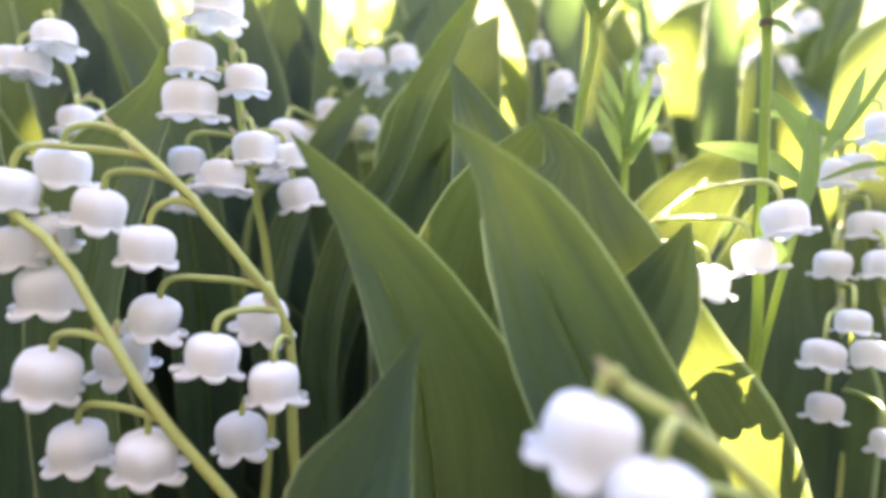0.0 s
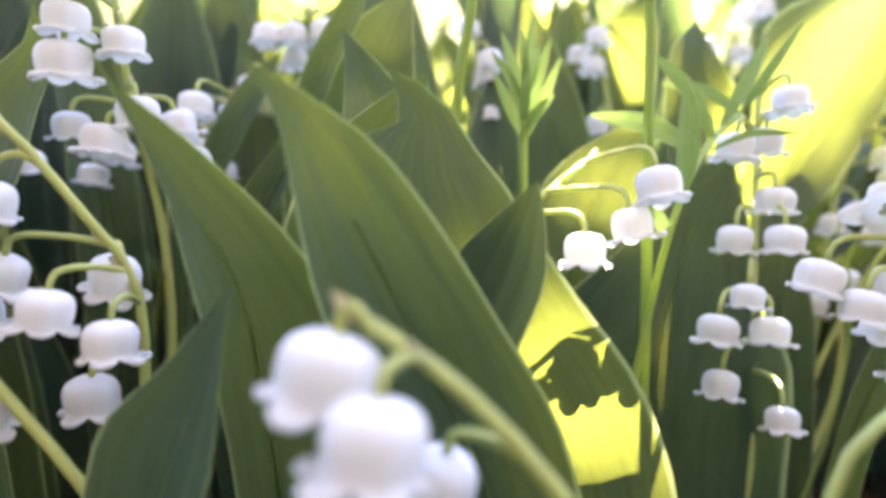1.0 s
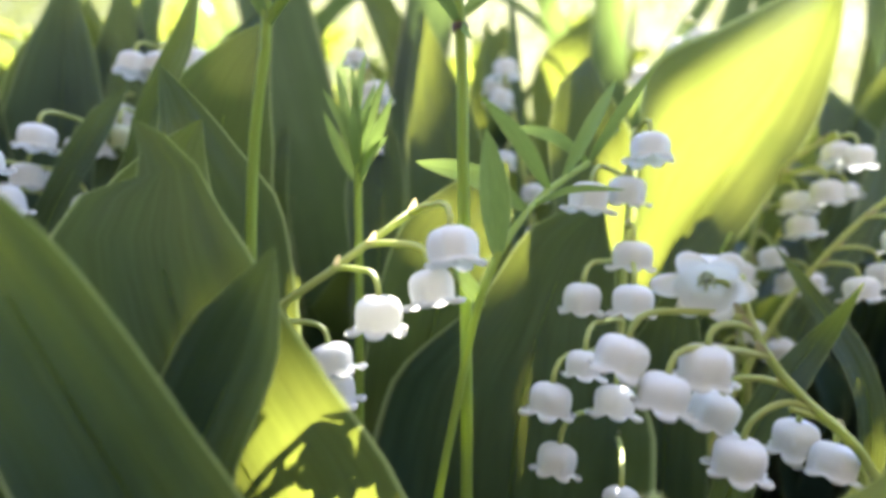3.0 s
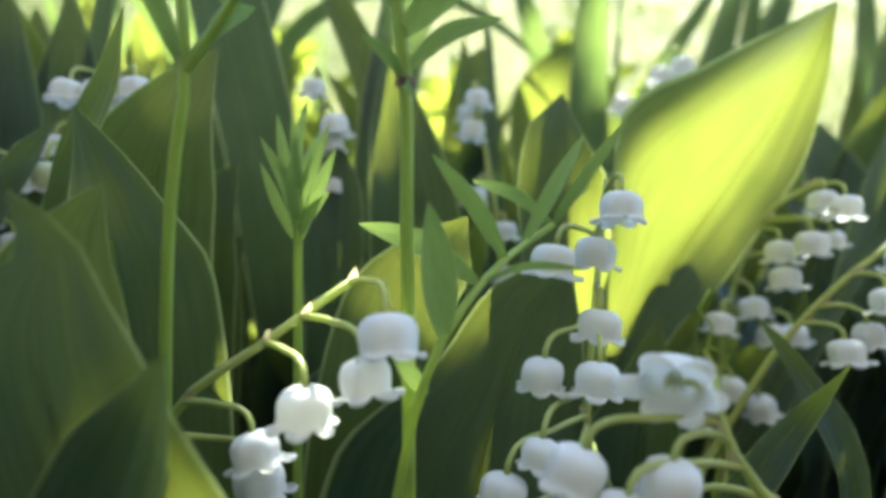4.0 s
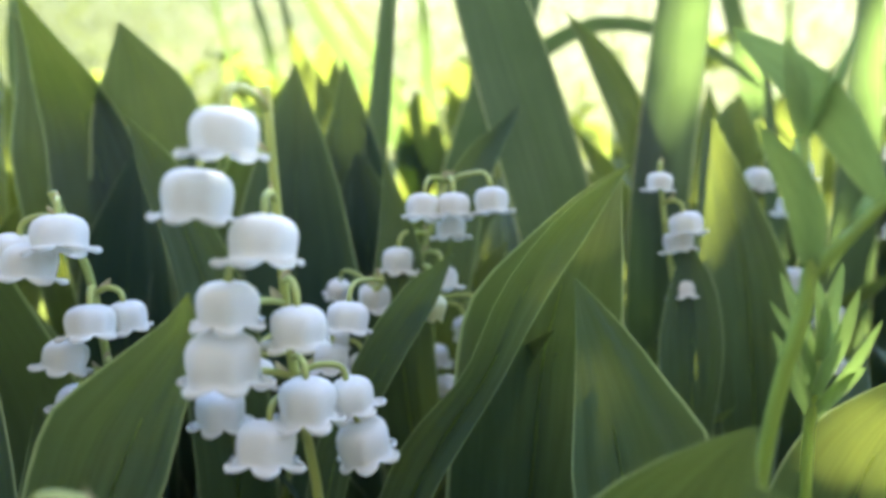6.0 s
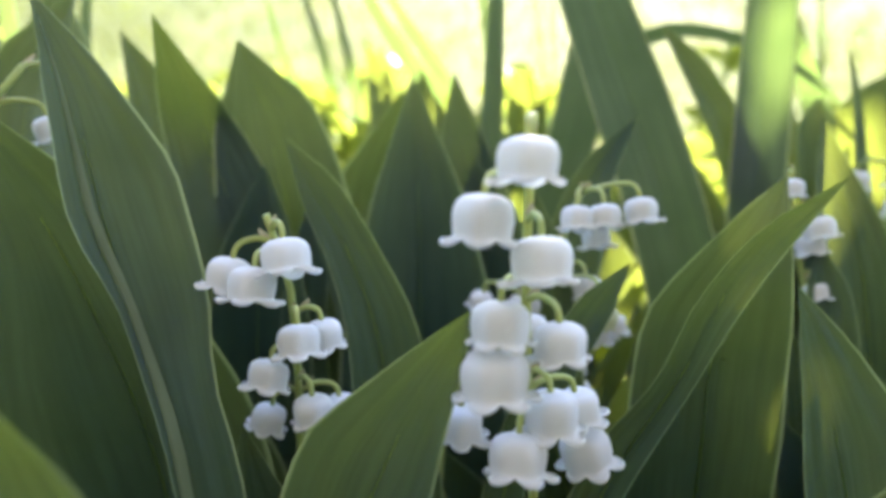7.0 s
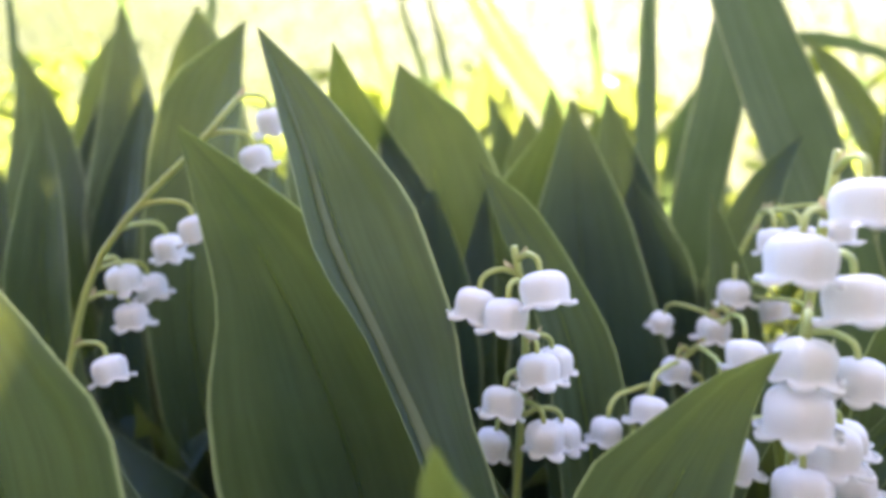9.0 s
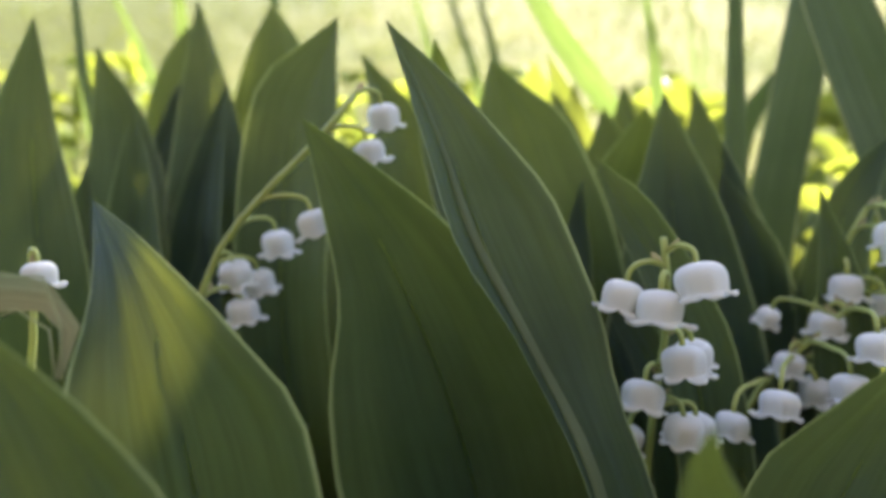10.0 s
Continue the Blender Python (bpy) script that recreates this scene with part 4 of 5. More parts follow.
shaped_leaf((-0.1925, 0.2430, -0.0030), [(-0.1922, 0.2440, 0.1777, 0.0183, 0.0233), (-0.1916, 0.2460, 0.2033, 0.0148, 0.0188), (-0.1919, 0.2480, 0.2209, 0.0093, 0.0105)], (-0.1925, 0.2500, 0.2357), yaw=-8, fold=16)
long_blade([(0.0371, 0.2120, -0.0030), (0.0060, 0.2182, 0.1669), (-0.0049, 0.2245, 0.1992), (-0.0102, 0.2277, 0.2156), (-0.0261, 0.2397, 0.2672), (-0.0507, 0.2621, 0.3419)], 0.0230, yaw=5, fold=8)
long_blade([(0.0583, 0.2491, -0.0030), (0.0459, 0.2425, 0.1651), (0.0506, 0.2513, 0.1998), (0.0542, 0.2583, 0.2297), (0.0596, 0.2753, 0.2822), (0.0670, 0.3022, 0.3706)], 0.0186, yaw=0, fold=8)
long_blade([(0.0000, 0.2491, -0.0030), (-0.0204, 0.2491, 0.1475), (-0.0087, 0.2620, 0.1924), (0.0024, 0.2749, 0.2375), (0.0190, 0.2950, 0.2915), (0.0447, 0.3264, 0.3811)], 0.0173, yaw=0, fold=8)
long_blade([(0.0318, 0.3074, -0.0030), (0.0093, 0.3062, 0.2131), (0.0325, 0.3097, 0.2251), (0.0655, 0.3117, 0.2220), (0.0989, 0.3115, 0.2037), (0.1205, 0.3099, 0.1830)], 0.0094, yaw=0, fold=8)
long_blade([(-0.0106, 0.3180, -0.0030), (-0.0602, 0.3164, 0.1957), (-0.0803, 0.3180, 0.2215), (-0.0977, 0.3224, 0.2503), (-0.1128, 0.3286, 0.2824)], 0.0117, yaw=0, fold=10)
long_blade([(0.0000, 0.3392, -0.0030), (-0.0384, 0.3306, 0.2039), (-0.0408, 0.3340, 0.2302), (-0.0445, 0.3374, 0.2565), (-0.0483, 0.3471, 0.2902)], 0.0086, yaw=0, fold=10)
long_blade([(0.0040, 0.3720, -0.0030), (-0.0046, 0.3700, 0.1620), (-0.0097, 0.3700, 0.2125), (-0.0135, 0.3700, 0.2413), (-0.0166, 0.3700, 0.2666)], 0.0044, yaw=0, fold=20)
long_blade([(0.0010, 0.3780, -0.0030), (-0.0028, 0.3750, 0.1620), (-0.0047, 0.3740, 0.2152), (-0.0044, 0.3740, 0.2465), (-0.0031, 0.3740, 0.2659)], 0.0030, yaw=0, fold=20)
long_blade([(-0.0106, 0.2173, -0.0030), (-0.0445, 0.2134, 0.1407), (-0.0419, 0.2227, 0.1821), (-0.0400, 0.2322, 0.2249), (-0.0383, 0.2433, 0.2715)], 0.0088, yaw=0, fold=25)
long_blade([(-0.2332, 0.3816, -0.0030), (-0.2926, 0.3396, 0.2247), (-0.3027, 0.3419, 0.2482), (-0.3142, 0.3441, 0.2719), (-0.3242, 0.3464, 0.2954)], 0.0088, yaw=0, fold=10)
long_blade([(-0.0954, 0.3816, -0.0030), (-0.1435, 0.3571, 0.2188), (-0.1494, 0.3591, 0.2363), (-0.1553, 0.3619, 0.2597), (-0.1611, 0.3652, 0.2860)], 0.0071, yaw=0, fold=10)
long_blade([(-0.0212, 0.3604, -0.0030), (-0.0523, 0.3393, 0.1902), (-0.0660, 0.3420, 0.2176), (-0.0880, 0.3449, 0.2505), (-0.1026, 0.3532, 0.2798)], 0.0118, yaw=0, fold=10)
long_blade([(0.1272, 0.3604, -0.0030), (0.1735, 0.3556, 0.1985), (0.1951, 0.3589, 0.2349), (0.2113, 0.3614, 0.2623), (0.2222, 0.3627, 0.2776)], 0.0133, yaw=0, fold=10)
flower_stalk([(-0.0795, 0.1749, -0.0030), (-0.0562, 0.1751, 0.0915), (-0.0510, 0.1765, 0.1202), (-0.0402, 0.1762, 0.1328), (-0.0325, 0.1740, 0.1421)],
    [((-0.0362, 0.1559, 0.1388), 0.0039), ((-0.0401, 0.1570, 0.1297), 0.0039), ((-0.0448, 0.1840, 0.1376), 0.0031), ((-0.0350, 0.1771, 0.1379), 0.0039), ((-0.0437, 0.1752, 0.1286), 0.0037), ((-0.0547, 0.1547, 0.1270), 0.0039), ((-0.0629, 0.1569, 0.1214), 0.0036), ((-0.0377, 0.1753, 0.1218), 0.0039)])
long_blade([(0.0742, 0.2438, -0.0030), (0.0850, 0.2441, 0.1353), (0.0823, 0.2471, 0.1646), (0.0797, 0.2500, 0.1938), (0.0770, 0.2514, 0.2073)], 0.0088, yaw=0, fold=10)
long_blade([(-0.0848, 0.3816, -0.0030), (-0.1209, 0.3615, 0.2051), (-0.1278, 0.3647, 0.2312), (-0.1361, 0.3677, 0.2573), (-0.1430, 0.3713, 0.2863)], 0.0083, yaw=0, fold=10)
long_blade([(-0.1272, 0.3816, -0.0030), (-0.1131, 0.3653, 0.2244), (-0.1189, 0.3678, 0.2476), (-0.1247, 0.3703, 0.2707), (-0.1303, 0.3725, 0.2909)], 0.0077, yaw=0, fold=10)
long_blade([(0.2014, 0.3604, -0.0030), (0.2292, 0.3589, 0.2005), (0.2389, 0.3626, 0.2363), (0.2461, 0.3657, 0.2661), (0.2537, 0.3678, 0.2871)], 0.0206, yaw=0, fold=10)
long_blade([(0.1908, 0.3710, -0.0030), (0.2221, 0.3659, 0.1643), (0.2280, 0.3716, 0.2193), (0.2303, 0.3757, 0.2589), (0.2316, 0.3789, 0.2893)], 0.0183, yaw=0, fold=10)
long_blade([(-0.1802, 0.3604, -0.0030), (-0.2640, 0.3221, 0.2320), (-0.2665, 0.3249, 0.2539), (-0.2704, 0.3276, 0.2758), (-0.2743, 0.3307, 0.3004)], 0.0138, yaw=0, fold=10)
long_blade([(-0.2332, 0.3074, -0.0030), (-0.2844, 0.2744, 0.2136), (-0.2865, 0.2771, 0.2346), (-0.2887, 0.2799, 0.2557), (-0.2919, 0.2835, 0.2838)], 0.0085, yaw=0, fold=10)
long_blade([(-0.1484, 0.3180, -0.0030), (-0.2109, 0.2943, 0.2253), (-0.2095, 0.2972, 0.2447), (-0.2081, 0.3001, 0.2642), (-0.2066, 0.3033, 0.2860)], 0.0098, yaw=0, fold=10)
flower_stalk([(0.0880, 0.1399, -0.0030), (0.0977, 0.1379, 0.0509), (0.0980, 0.1426, 0.0869), (0.0992, 0.1485, 0.1150), (0.1014, 0.1555, 0.1442)],
    [((0.0866, 0.1308, 0.1097), 0.0039), ((0.0956, 0.1281, 0.1102), 0.0039), ((0.0800, 0.1210, 0.0929), 0.0039), ((0.0927, 0.1255, 0.0914), 0.0039), ((0.0820, 0.1219, 0.0811), 0.0039), ((0.0973, 0.1366, 0.1176), 0.0039), ((0.0856, 0.1214, 0.0994), 0.0034), ((0.0929, 0.1186, 0.0752), 0.0033), ((0.1003, 0.1398, 0.1392), 0.0039), ((0.0885, 0.1375, 0.1291), 0.0039), ((0.0968, 0.1416, 0.1305), 0.0039)])
flower_stalk([(0.0127, 0.1219, -0.0030), (0.0186, 0.1244, 0.0867), (0.0259, 0.1233, 0.1041), (0.0397, 0.1236, 0.1152), (0.0486, 0.1245, 0.1221), (0.0531, 0.1249, 0.1255)],
    [((0.0609, 0.1068, 0.1220), 0.0039), ((0.0576, 0.1097, 0.1149), 0.0039), ((0.0498, 0.1083, 0.1106), 0.0039), ((0.0402, 0.1158, 0.1004), 0.0039), ((0.0398, 0.1188, 0.0938), 0.0039)])
flower_stalk([(0.1166, 0.1113, -0.0030), (0.1253, 0.1056, 0.0920), (0.1127, 0.1047, 0.1029), (0.1063, 0.1047, 0.1119), (0.1042, 0.1045, 0.1191)],
    [((0.0871, 0.1003, 0.1073), 0.0039), ((0.0980, 0.0993, 0.1068), 0.0039), ((0.0918, 0.0967, 0.1034), 0.0037), ((0.1046, 0.1079, 0.0965), 0.0040), ((0.1062, 0.1033, 0.0913), 0.0039)])
flower_stalk([(0.1272, 0.2014, -0.0030), (0.1532, 0.2053, 0.0772), (0.1521, 0.2031, 0.1086), (0.1551, 0.1998, 0.1291), (0.1612, 0.1987, 0.1406), (0.1719, 0.1980, 0.1463)],
    [((0.1651, 0.1853, 0.1412), 0.0039), ((0.1680, 0.1810, 0.1404), 0.0039), ((0.1573, 0.1890, 0.1277), 0.0039), ((0.1604, 0.1806, 0.1311), 0.0039), ((0.1566, 0.1845, 0.1212), 0.0039), ((0.1740, 0.1942, 0.1311), 0.0030), ((0.1552, 0.1959, 0.1109), 0.0039), ((0.1668, 0.1956, 0.1036), 0.0039), ((0.1452, 0.1919, 0.1068), 0.0039), ((0.1607, 0.1945, 0.1037), 0.0039)])
flower_stalk([(0.1060, 0.1590, -0.0030), (0.1405, 0.1741, 0.0826), (0.1538, 0.1733, 0.1091), (0.1651, 0.1724, 0.1237), (0.1774, 0.1713, 0.1353)],
    [((0.1703, 0.1660, 0.1198), 0.0039), ((0.1693, 0.1694, 0.1106), 0.0039), ((0.1615, 0.1649, 0.1075), 0.0039), ((0.1780, 0.1723, 0.1285), 0.0039)])
flower_stalk([(0.1060, 0.1590, -0.0030), (0.1464, 0.1838, 0.0746), (0.1451, 0.1849, 0.0848), (0.1423, 0.1859, 0.0950), (0.1390, 0.1865, 0.1006)],
    [((0.1458, 0.1841, 0.0913), 0.0037), ((0.1554, 0.1871, 0.0851), 0.0039), ((0.1395, 0.1860, 0.0832), 0.0039)])
flower_stalk([(0.1272, 0.1272, -0.0030), (0.1300, 0.1113, 0.0863), (0.1269, 0.1120, 0.0921), (0.1219, 0.1123, 0.0949), (0.1180, 0.1124, 0.0958)],
    [((0.1206, 0.1142, 0.0900), 0.0039), ((0.1246, 0.1101, 0.0882), 0.0039)])
flower_stalk([(-0.0477, 0.1378, -0.0030), (-0.0367, 0.1343, 0.1131), (-0.0385, 0.1289, 0.1365), (-0.0391, 0.1249, 0.1613), (-0.0388, 0.1210, 0.1791)],
    [((-0.0402, 0.1114, 0.1726), 0.0040), ((-0.0456, 0.1152, 0.1649), 0.0047), ((-0.0379, 0.1167, 0.1594), 0.0042), ((-0.0348, 0.1198, 0.1468), 0.0040), ((-0.0433, 0.1169, 0.1506), 0.0040), ((-0.0440, 0.1166, 0.1433), 0.0046), ((-0.0353, 0.1244, 0.1346), 0.0041), ((-0.0307, 0.1305, 0.1326), 0.0038), ((-0.0292, 0.1317, 0.1248), 0.0043), ((-0.0402, 0.1221, 0.1286), 0.0045), ((-0.0491, 0.1256, 0.1321), 0.0036)])
flower_stalk([(-0.0848, 0.1643, -0.0030), (-0.0826, 0.1503, 0.1046), (-0.0814, 0.1476, 0.1300), (-0.0808, 0.1421, 0.1514), (-0.0829, 0.1383, 0.1636)],
    [((-0.0786, 0.1336, 0.1570), 0.0041), ((-0.0840, 0.1345, 0.1520), 0.0043), ((-0.0891, 0.1380, 0.1532), 0.0039), ((-0.0787, 0.1398, 0.1407), 0.0041), ((-0.0756, 0.1448, 0.1406), 0.0035), ((-0.0846, 0.1420, 0.1334), 0.0039), ((-0.0773, 0.1423, 0.1264), 0.0039), ((-0.0864, 0.1463, 0.1229), 0.0037), ((-0.0734, 0.1476, 0.1246), 0.0036)])
flower_stalk([(-0.1855, 0.1749, -0.0030), (-0.1824, 0.1553, 0.1345), (-0.1736, 0.1577, 0.1599), (-0.1630, 0.1594, 0.1722), (-0.1518, 0.1621, 0.1830), (-0.1430, 0.1644, 0.1933)],
    [((-0.1393, 0.1735, 0.1888), 0.0039), ((-0.1420, 0.1690, 0.1803), 0.0039), ((-0.1655, 0.1704, 0.1595), 0.0039), ((-0.1742, 0.1645, 0.1530), 0.0039), ((-0.1704, 0.1695, 0.1500), 0.0039), ((-0.1727, 0.1644, 0.1441), 0.0039), ((-0.1715, 0.1528, 0.1352), 0.0037), ((-0.1535, 0.1610, 0.1650), 0.0039)])
flower_stalk([(-0.0318, 0.2120, -0.0030), (-0.0379, 0.1962, 0.0794), (-0.0326, 0.1978, 0.1151), (-0.0260, 0.1964, 0.1450), (-0.0197, 0.1922, 0.1640)],
    [((-0.0088, 0.1782, 0.1607), 0.0039), ((-0.0171, 0.1771, 0.1593), 0.0039), ((-0.0234, 0.1758, 0.1590), 0.0039), ((-0.0180, 0.1821, 0.1540), 0.0036), ((-0.0299, 0.1800, 0.1462), 0.0039), ((-0.0198, 0.1828, 0.1415), 0.0036), ((-0.0202, 0.1614, 0.1398), 0.0034, True), ((-0.0150, 0.1944, 0.1265), 0.0038), ((-0.0099, 0.1951, 0.1289), 0.0034), ((-0.0225, 0.1927, 0.1191), 0.0038), ((-0.0198, 0.1917, 0.1113), 0.0036), ((-0.0290, 0.1940, 0.1166), 0.0036)])
flower_stalk([(-0.0106, 0.1060, -0.0030), (-0.0270, 0.0819, 0.0830), (-0.0389, 0.0822, 0.0993), (-0.0467, 0.0842, 0.1122), (-0.0514, 0.0853, 0.1199), (-0.0581, 0.0861, 0.1252)],
    [((-0.0599, 0.0896, 0.1197), 0.0039), ((-0.0565, 0.0911, 0.1215), 0.0036), ((-0.0561, 0.0904, 0.1132), 0.0046), ((-0.0526, 0.0840, 0.1024), 0.0044), ((-0.0491, 0.0954, 0.1011), 0.0042), ((-0.0514, 0.0862, 0.0907), 0.0043), ((-0.0393, 0.0826, 0.0908), 0.0043)])
flower_stalk([(-0.0212, 0.1113, -0.0030), (-0.0221, 0.0950, 0.0849), (-0.0235, 0.0944, 0.1096), (-0.0288, 0.0925, 0.1180), (-0.0356, 0.0917, 0.1274), (-0.0440, 0.0909, 0.1360)],
    [((-0.0539, 0.0930, 0.1311), 0.0039), ((-0.0587, 0.0885, 0.1280), 0.0039), ((-0.0478, 0.0917, 0.1249), 0.0039), ((-0.0410, 0.0906, 0.1196), 0.0039), ((-0.0414, 0.0934, 0.1082), 0.0039), ((-0.0306, 0.0865, 0.1044), 0.0039), ((-0.0257, 0.0956, 0.1075), 0.0039), ((-0.0224, 0.0871, 0.0999), 0.0039), ((-0.0299, 0.0937, 0.0890), 0.0039)])
flower_stalk([(0.0371, 0.0636, -0.0030), (0.0365, 0.0517, 0.0961), (0.0306, 0.0527, 0.1028), (0.0247, 0.0534, 0.1081), (0.0187, 0.0540, 0.1119)],
    [((0.0163, 0.0535, 0.1076), 0.0044), ((0.0203, 0.0490, 0.1038), 0.0044), ((0.0257, 0.0569, 0.0957), 0.0036)])
flower_stalk([(0.0689, 0.0689, -0.0030), (0.0678, 0.0654, 0.0866), (0.0711, 0.0665, 0.0948), (0.0752, 0.0670, 0.0984), (0.0816, 0.0677, 0.1035)],
    [((0.0769, 0.0605, 0.0977), 0.0044)])
flower_stalk([(-0.2120, 0.1484, -0.0030), (-0.2015, 0.1320, 0.1354), (-0.2003, 0.1342, 0.1504), (-0.2008, 0.1355, 0.1600)],
    [((-0.1983, 0.1343, 0.1584), 0.0034)])
flower_stalk([(0.1480, 0.2800, -0.0030), (0.1470, 0.2790, 0.1250), (0.1420, 0.2780, 0.1480), (0.1460, 0.2770, 0.1700), (0.1530, 0.2760, 0.1960)],
    [((0.1486, 0.2700, 0.1856), 0.0044), ((0.1564, 0.2700, 0.1899), 0.0044), ((0.1354, 0.2700, 0.1742), 0.0044), ((0.1486, 0.2700, 0.1712), 0.0044), ((0.1424, 0.2700, 0.1575), 0.0042), ((0.1371, 0.2700, 0.1456), 0.0040), ((0.1434, 0.2700, 0.1372), 0.0036)])
flower_stalk([(0.0371, 0.2014, -0.0030), (0.0413, 0.1898, 0.1185), (0.0372, 0.1919, 0.1388), (0.0340, 0.1937, 0.1563), (0.0326, 0.1949, 0.1679)],
    [((0.0373, 0.1896, 0.1550), 0.0037), ((0.0364, 0.1909, 0.1506), 0.0035), ((0.0318, 0.1916, 0.1647), 0.0032), ((0.0378, 0.1891, 0.1391), 0.0030)])
flower_stalk([(0.0583, 0.2120, -0.0030), (0.0879, 0.2109, 0.0959), (0.0843, 0.2150, 0.1279), (0.0794, 0.2179, 0.1519), (0.0746, 0.2205, 0.1727)],
    [((0.0742, 0.2362, 0.1649), 0.0039), ((0.0759, 0.2181, 0.1672), 0.0039), ((0.0755, 0.2172, 0.1576), 0.0039), ((0.0769, 0.2143, 0.1377), 0.0039), ((0.0863, 0.2138, 0.1275), 0.0039), ((0.0869, 0.2103, 0.1146), 0.0030)])
weed([(0.0424, 0.1380, -0.0030), (0.0428, 0.1350, 0.0800), (0.0424, 0.1345, 0.1150), (0.0420, 0.1350, 0.1300), (0.0423, 0.1348, 0.1400)], 0.0010,
    [((0.0420, 0.1350, 0.1300), (0.0479, 0.1325, 0.1398), 0.0024), ((0.0420, 0.1350, 0.1302), (0.0350, 0.1350, 0.1443), 0.0025), ((0.0420, 0.1350, 0.1310), (0.0489, 0.1317, 0.1473), 0.0025), ((0.0421, 0.1350, 0.1320), (0.0346, 0.1361, 0.1488), 0.0024), ((0.0421, 0.1349, 0.1340), (0.0471, 0.1348, 0.1514), 0.0025), ((0.0422, 0.1349, 0.1360), (0.0369, 0.1385, 0.1531), 0.0024), ((0.0422, 0.1348, 0.1370), (0.0435, 0.1335, 0.1556), 0.0026), ((0.0423, 0.1348, 0.1385), (0.0405, 0.1345, 0.1530), 0.0022), ((0.0423, 0.1348, 0.1390), (0.0448, 0.1375, 0.1505), 0.0022), ((0.0420, 0.1350, 0.1305), (0.0440, 0.1420, 0.1440), 0.0024), ((0.0421, 0.1350, 0.1330), (0.0420, 0.1290, 0.1450), 0.0023)])
weed([(0.0665, 0.1195, -0.0030), (0.0642, 0.1178, 0.1000), (0.0625, 0.1170, 0.1350), (0.0614, 0.1169, 0.1567), (0.0600, 0.1167, 0.1671), (0.0590, 0.1180, 0.1800), (0.0580, 0.1195, 0.2000), (0.0570, 0.1215, 0.2200)], 0.0011,
    [((0.0614, 0.1169, 0.1567), (0.0555, 0.1120, 0.1620), 0.0020), ((0.0598, 0.1167, 0.1670), (0.0449, 0.1148, 0.1759), 0.0034), ((0.0598, 0.1167, 0.1705), (0.0761, 0.1207, 0.1804), 0.0052), ((0.0605, 0.1168, 0.1630), (0.0750, 0.1085, 0.1712), 0.0048), ((0.0612, 0.1169, 0.1580), (0.0753, 0.1205, 0.1671), 0.0030), ((0.0615, 0.1169, 0.1567), (0.0632, 0.1110, 0.1535), 0.0013), ((0.0591, 0.1179, 0.1780), (0.0490, 0.1280, 0.1900), 0.0034), ((0.0588, 0.1182, 0.1810), (0.0660, 0.1270, 0.1920), 0.0036), ((0.0588, 0.1184, 0.1820), (0.0680, 0.1140, 0.1900), 0.0036), ((0.0598, 0.1167, 0.1695), (0.0525, 0.1240, 0.1810), 0.0030)])
weed([(0.0255, 0.1185, -0.0030), (0.0262, 0.1170, 0.1000), (0.0279, 0.1165, 0.1419), (0.0300, 0.1158, 0.1566), (0.0291, 0.1170, 0.1660), (0.0282, 0.1178, 0.1730)], 0.0011,
    [((0.0300, 0.1158, 0.1566), (0.0210, 0.1132, 0.1745), 0.0042), ((0.0368, 0.1148, 0.1655), (0.0225, 0.1270, 0.1875), 0.0052), ((0.0335, 0.1155, 0.1610), (0.0386, 0.1200, 0.1668), 0.0030), ((0.0425, 0.1115, 0.1732), (0.0475, 0.1075, 0.1850), 0.0034), ((0.0283, 0.1177, 0.1720), (0.0340, 0.1190, 0.1850), 0.0032), ((0.0282, 0.1178, 0.1727), (0.0262, 0.1195, 0.1850), 0.0028)],
    branches=[[(0.0300, 0.1158, 0.1566), (0.0370, 0.1148, 0.1658), (0.0425, 0.1115, 0.1732), (0.0459, 0.1085, 0.1800)]])
weed([(0.0550, 0.1120, -0.0030), (0.0620, 0.1130, 0.0900), (0.0687, 0.1150, 0.1195), (0.0745, 0.1215, 0.1272), (0.0800, 0.1280, 0.1315), (0.0870, 0.1337, 0.1358)], 0.0008,
    [((0.0784, 0.1260, 0.1305), (0.0654, 0.1259, 0.1469), 0.0034), ((0.0870, 0.1337, 0.1358), (0.0726, 0.1420, 0.1429), 0.0026), ((0.0870, 0.1337, 0.1358), (0.0989, 0.1340, 0.1550), 0.0024), ((0.0816, 0.1300, 0.1325), (0.0911, 0.1329, 0.1516), 0.0030), ((0.0750, 0.1190, 0.1280), (0.0891, 0.1139, 0.1311), 0.0013), ((0.0687, 0.1150, 0.1195), (0.0658, 0.1084, 0.1399), 0.0056), ((0.0740, 0.1210, 0.1268), (0.0538, 0.1272, 0.1350), 0.0040), ((0.0665, 0.1142, 0.1110), (0.0612, 0.1100, 0.1190), 0.0026), ((0.0870, 0.1337, 0.1358), (0.0940, 0.1378, 0.1430), 0.0016)])

lily_leaf((-0.0371, 0.1908, -0.0030), (-0.0613, 0.1989, 0.1101), (-0.0627, 0.2068, 0.1578), (-0.0646, 0.2147, 0.1962), (0.0236, 0.0236), (0.0143, 0.0143), yaw=0, fold=18)
open_flower((0.0983, 0.1020, 0.1176), (0.1051, 0.1052, 0.1154), 0.0046)
long_blade([(-0.2120, 0.0954, -0.0030), (-0.1923, 0.1027, 0.1504), (-0.1875, 0.1046, 0.1600), (-0.1774, 0.1058, 0.1613), (-0.1692, 0.1041, 0.1587), (-0.1682, 0.1026, 0.1546), (-0.1693, 0.1008, 0.1504)], 0.0161, yaw=0, fold=30, mat=STRAW, label='withered pale striped leaf bent over at its tip')
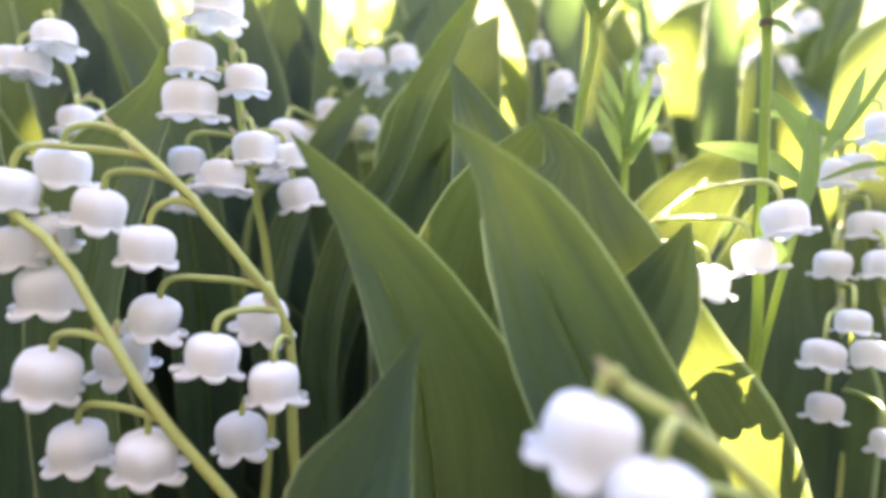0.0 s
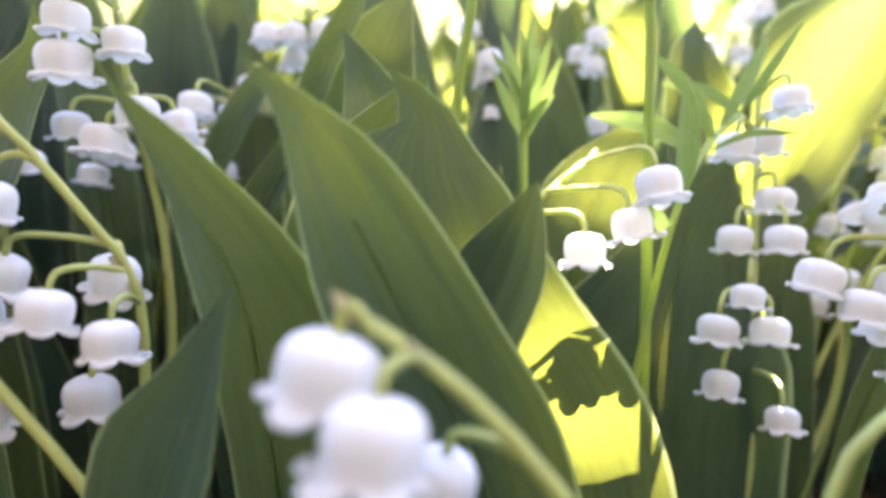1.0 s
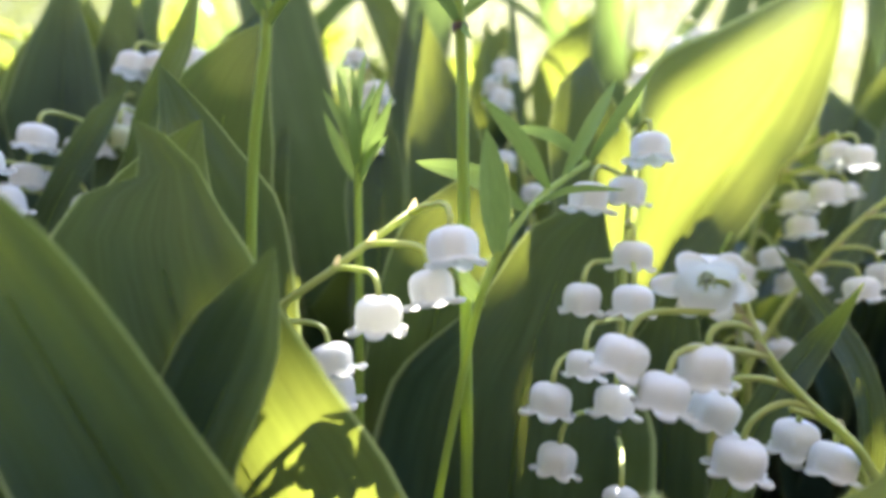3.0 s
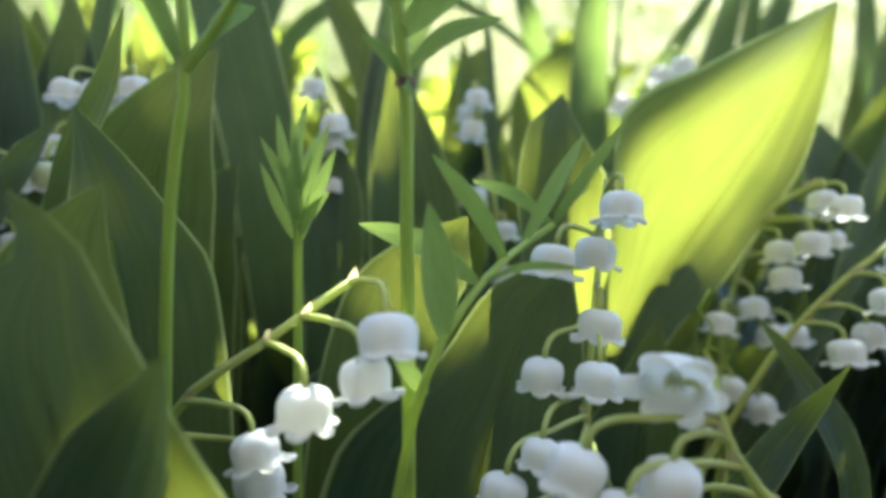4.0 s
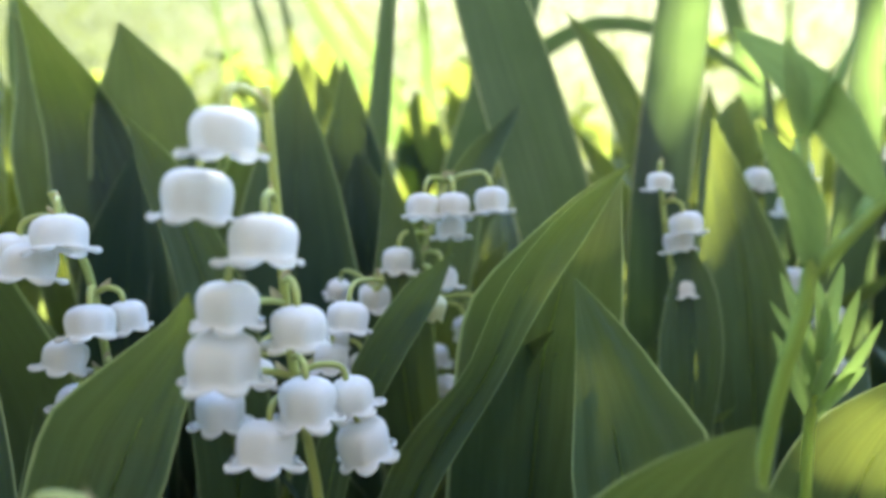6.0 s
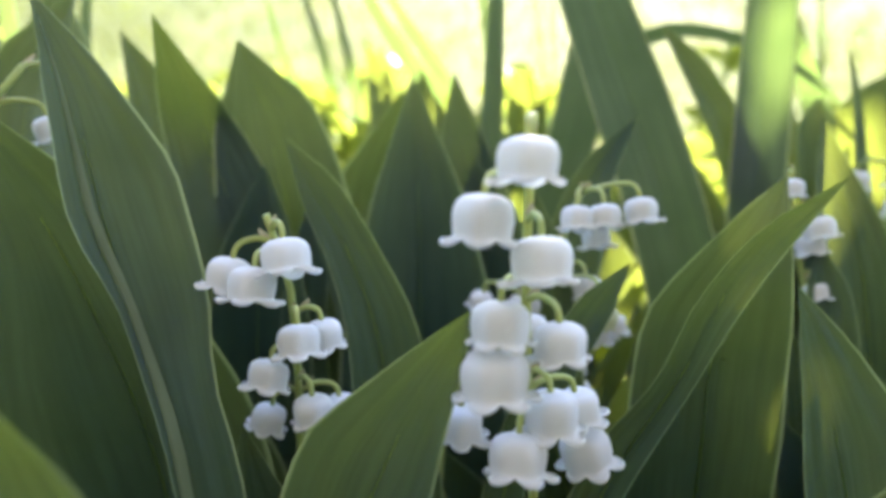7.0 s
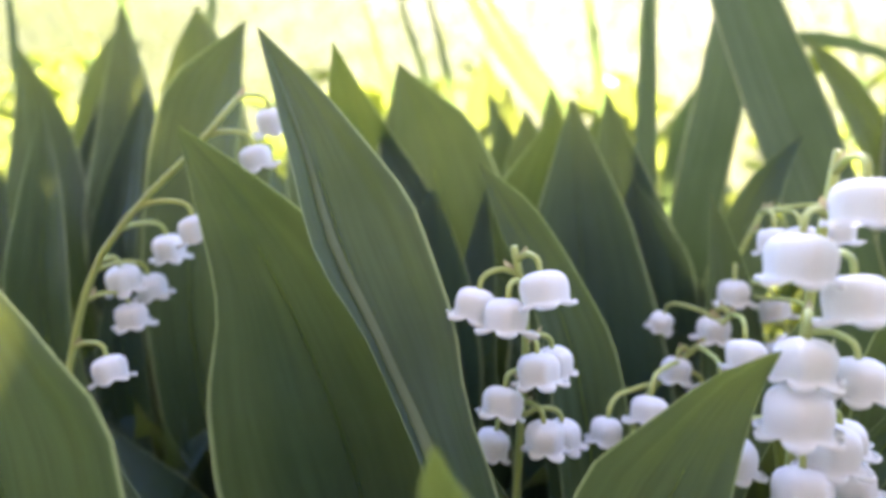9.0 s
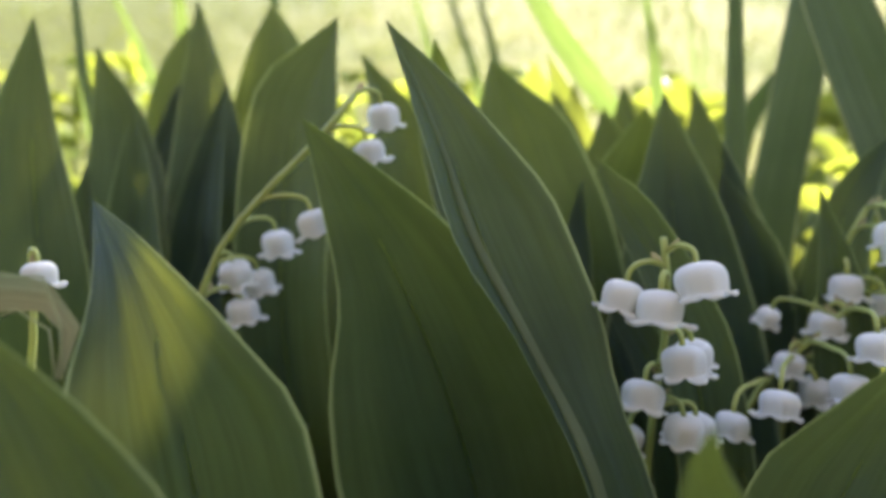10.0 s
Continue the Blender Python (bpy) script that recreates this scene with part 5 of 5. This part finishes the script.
long_blade([(0.1696, 0.3816, -0.0030), (0.1992, 0.3541, 0.1882), (0.2088, 0.3579, 0.2269), (0.2158, 0.3610, 0.2596), (0.2217, 0.3636, 0.2864)], 0.0236, yaw=0, fold=12)
long_blade([(0.2120, 0.4240, -0.0030), (0.2411, 0.3970, 0.1976), (0.2552, 0.4016, 0.2450), (0.2681, 0.4051, 0.2823), (0.2720, 0.4070, 0.3025)], 0.0250, yaw=0, fold=12)
long_blade([(0.2756, 0.4028, -0.0030), (0.2965, 0.3759, 0.2081), (0.2946, 0.3794, 0.2425), (0.2910, 0.3829, 0.2767), (0.2884, 0.3848, 0.2954)], 0.0220, yaw=0, fold=12)
long_blade([(0.1378, 0.4876, -0.0030), (0.1816, 0.4645, 0.2237), (0.1816, 0.4680, 0.2589), (0.1818, 0.4711, 0.2902), (0.1816, 0.4735, 0.3137)], 0.0071, yaw=0, fold=12)
long_blade([(0.1060, 0.5300, -0.0030), (0.1592, 0.4884, 0.2461), (0.1514, 0.4913, 0.2744), (0.1436, 0.4943, 0.3028), (0.1386, 0.4960, 0.3189)], 0.0058, yaw=0, fold=12)
weed([(0.1060, 0.1484, -0.0030), (0.1349, 0.1640, 0.0876), (0.1338, 0.1653, 0.1003), (0.1356, 0.1657, 0.1052), (0.1298, 0.1661, 0.1077), (0.1316, 0.1664, 0.1114), (0.1281, 0.1668, 0.1147), (0.1304, 0.1673, 0.1202)], 0.0004,
    [], label='thin curling yellow-green tendril among the flowers')



# ---- the lilies that stand further back ----
def far_lilies():
    rnd = random.Random(11)
    kinds = []
    for k in range(6):
        tall, bow = rnd.uniform(0.155, 0.20), rnd.uniform(-0.03, 0.03)
        line = smooth_line([(0, 0, -0.004), (bow * 0.3, rnd.uniform(-0.01, 0.01), tall * 0.4), (bow * 0.7, rnd.uniform(-0.015, 0.015), tall * 0.75), (bow * 1.4, rnd.uniform(-0.03, 0.03), tall)], 20)
        kinds.append(sheet("leaf", line, rnd.uniform(0.03, 0.045), lily_profile, 0, rnd.uniform(10, 25), rnd.uniform(-20, 20), LEAF, 0.012, across=7, seed=60 + k))
    rest = [[], [], []]
    for k in range(1960):
        y = rnd.uniform(0.26, 0.62)
        x = rnd.uniform(-1, 1) * (0.16 + 0.8 * y)
        size = rnd.uniform(0.85, 1.12)
        if k >= 1160:
            # the bed runs on to both sides
            x, y = rnd.choice((-1, 1)) * rnd.uniform(0.64, 1.7), rnd.uniform(-0.62, 0.62)
        elif k >= 560:
            # low leaves that fill the bed just behind the front ones
            y = rnd.uniform(0.19, 0.34)
            x, size = rnd.uniform(-1, 1) * (0.14 + 0.8 * y), rnd.uniform(0.55, 0.70)
        elif k >= 260:
            # the rest of the bed, round and behind the open strip
            x, y = rnd.uniform(-0.65, 0.65), rnd.uniform(-0.6, 0.3)
            if y > -0.07 and abs(x) < 0.27 + 0.8 * max(0, y):
                continue
        kind = rnd.choice(kinds)
        m = pose(x, y, height(x, y), rnd.uniform(-10, 10), rnd.uniform(-14, 14), rnd.uniform(-50, 50)) @ Matrix.Scale(size, 4)
        if (0.10 < x < 0.19 and (y < 0.215 or 0.25 < y < 0.33) and k < 1160) and (k >= 560 or k < 260):
            # a gap round the broad sunlit leaf
            continue
        if k < 260 and y < 0.38:
            ob = tagged(new("leaf", kind), LILY_LEAF, "leaf", "lily of the valley leaves")
            ob.matrix_basis = m
            continue
        n = len(rest[0])
        rest[0] += [m @ v.co for v in kind.vertices]
        rest[1] += [tuple(n + i for i in f.vertices) for f in kind.polygons]
        rest[2] += [((i % 7) / 6, (i // 7) / 19 * 8) for i in range(len(kind.vertices))]
    tagged(new("lily_bed", mesh_from("lily_bed", *rest, LEAF)), "dense bed of green lily of the valley leaves", "leaves", kind="stuff")


far_lilies()


# ---- sunlit weeds beyond the lilies ----
def bushy_weed(rnd, foot, top, count, label):
    stem = [foot, tuple((Vector(foot) + Vector(top)) / 2 + Vector((rnd.uniform(-0.01, 0.01), 0, 0))), top]
    leaves = []
    for n in range(count):
        at = Vector(foot).lerp(Vector(top), rnd.uniform(0.4, 1.0))
        a, long = rnd.uniform(0, 6.28), rnd.uniform(0.014, 0.030)
        leaves.append((tuple(at), tuple(at + Vector((math.cos(a) * long, math.sin(a) * long, rnd.uniform(-0.002, 0.016)))), rnd.uniform(0.007, 0.013)))
    weed(stem, 0.0011, leaves, (), label, SUNLIT_WEED)


def far_weeds():
    rnd = random.Random(31)
    for k in range(26):
        x, y = -0.64 + 0.042 * k + rnd.uniform(-0.02, 0.02), rnd.uniform(0.50, 0.66)
        z = height(x, y)
        top = (x + rnd.uniform(-0.02, 0.02), y + rnd.uniform(-0.02, 0.02), z + rnd.uniform(0.19, 0.27))
        bushy_weed(rnd, (x, y, z - 0.003), top, 22, "bushy sunlit weed with small yellow-green leaves at the lawn's edge")
    for x, y, z in SUNNY_WEEDS:
        bushy_weed(rnd, (x + rnd.uniform(-0.02, 0.02), y + 0.01, height(x, y) - 0.003), (x, y, z), 26, "sunlit yellow-green weed with small leaves close behind the lilies")


far_weeds()
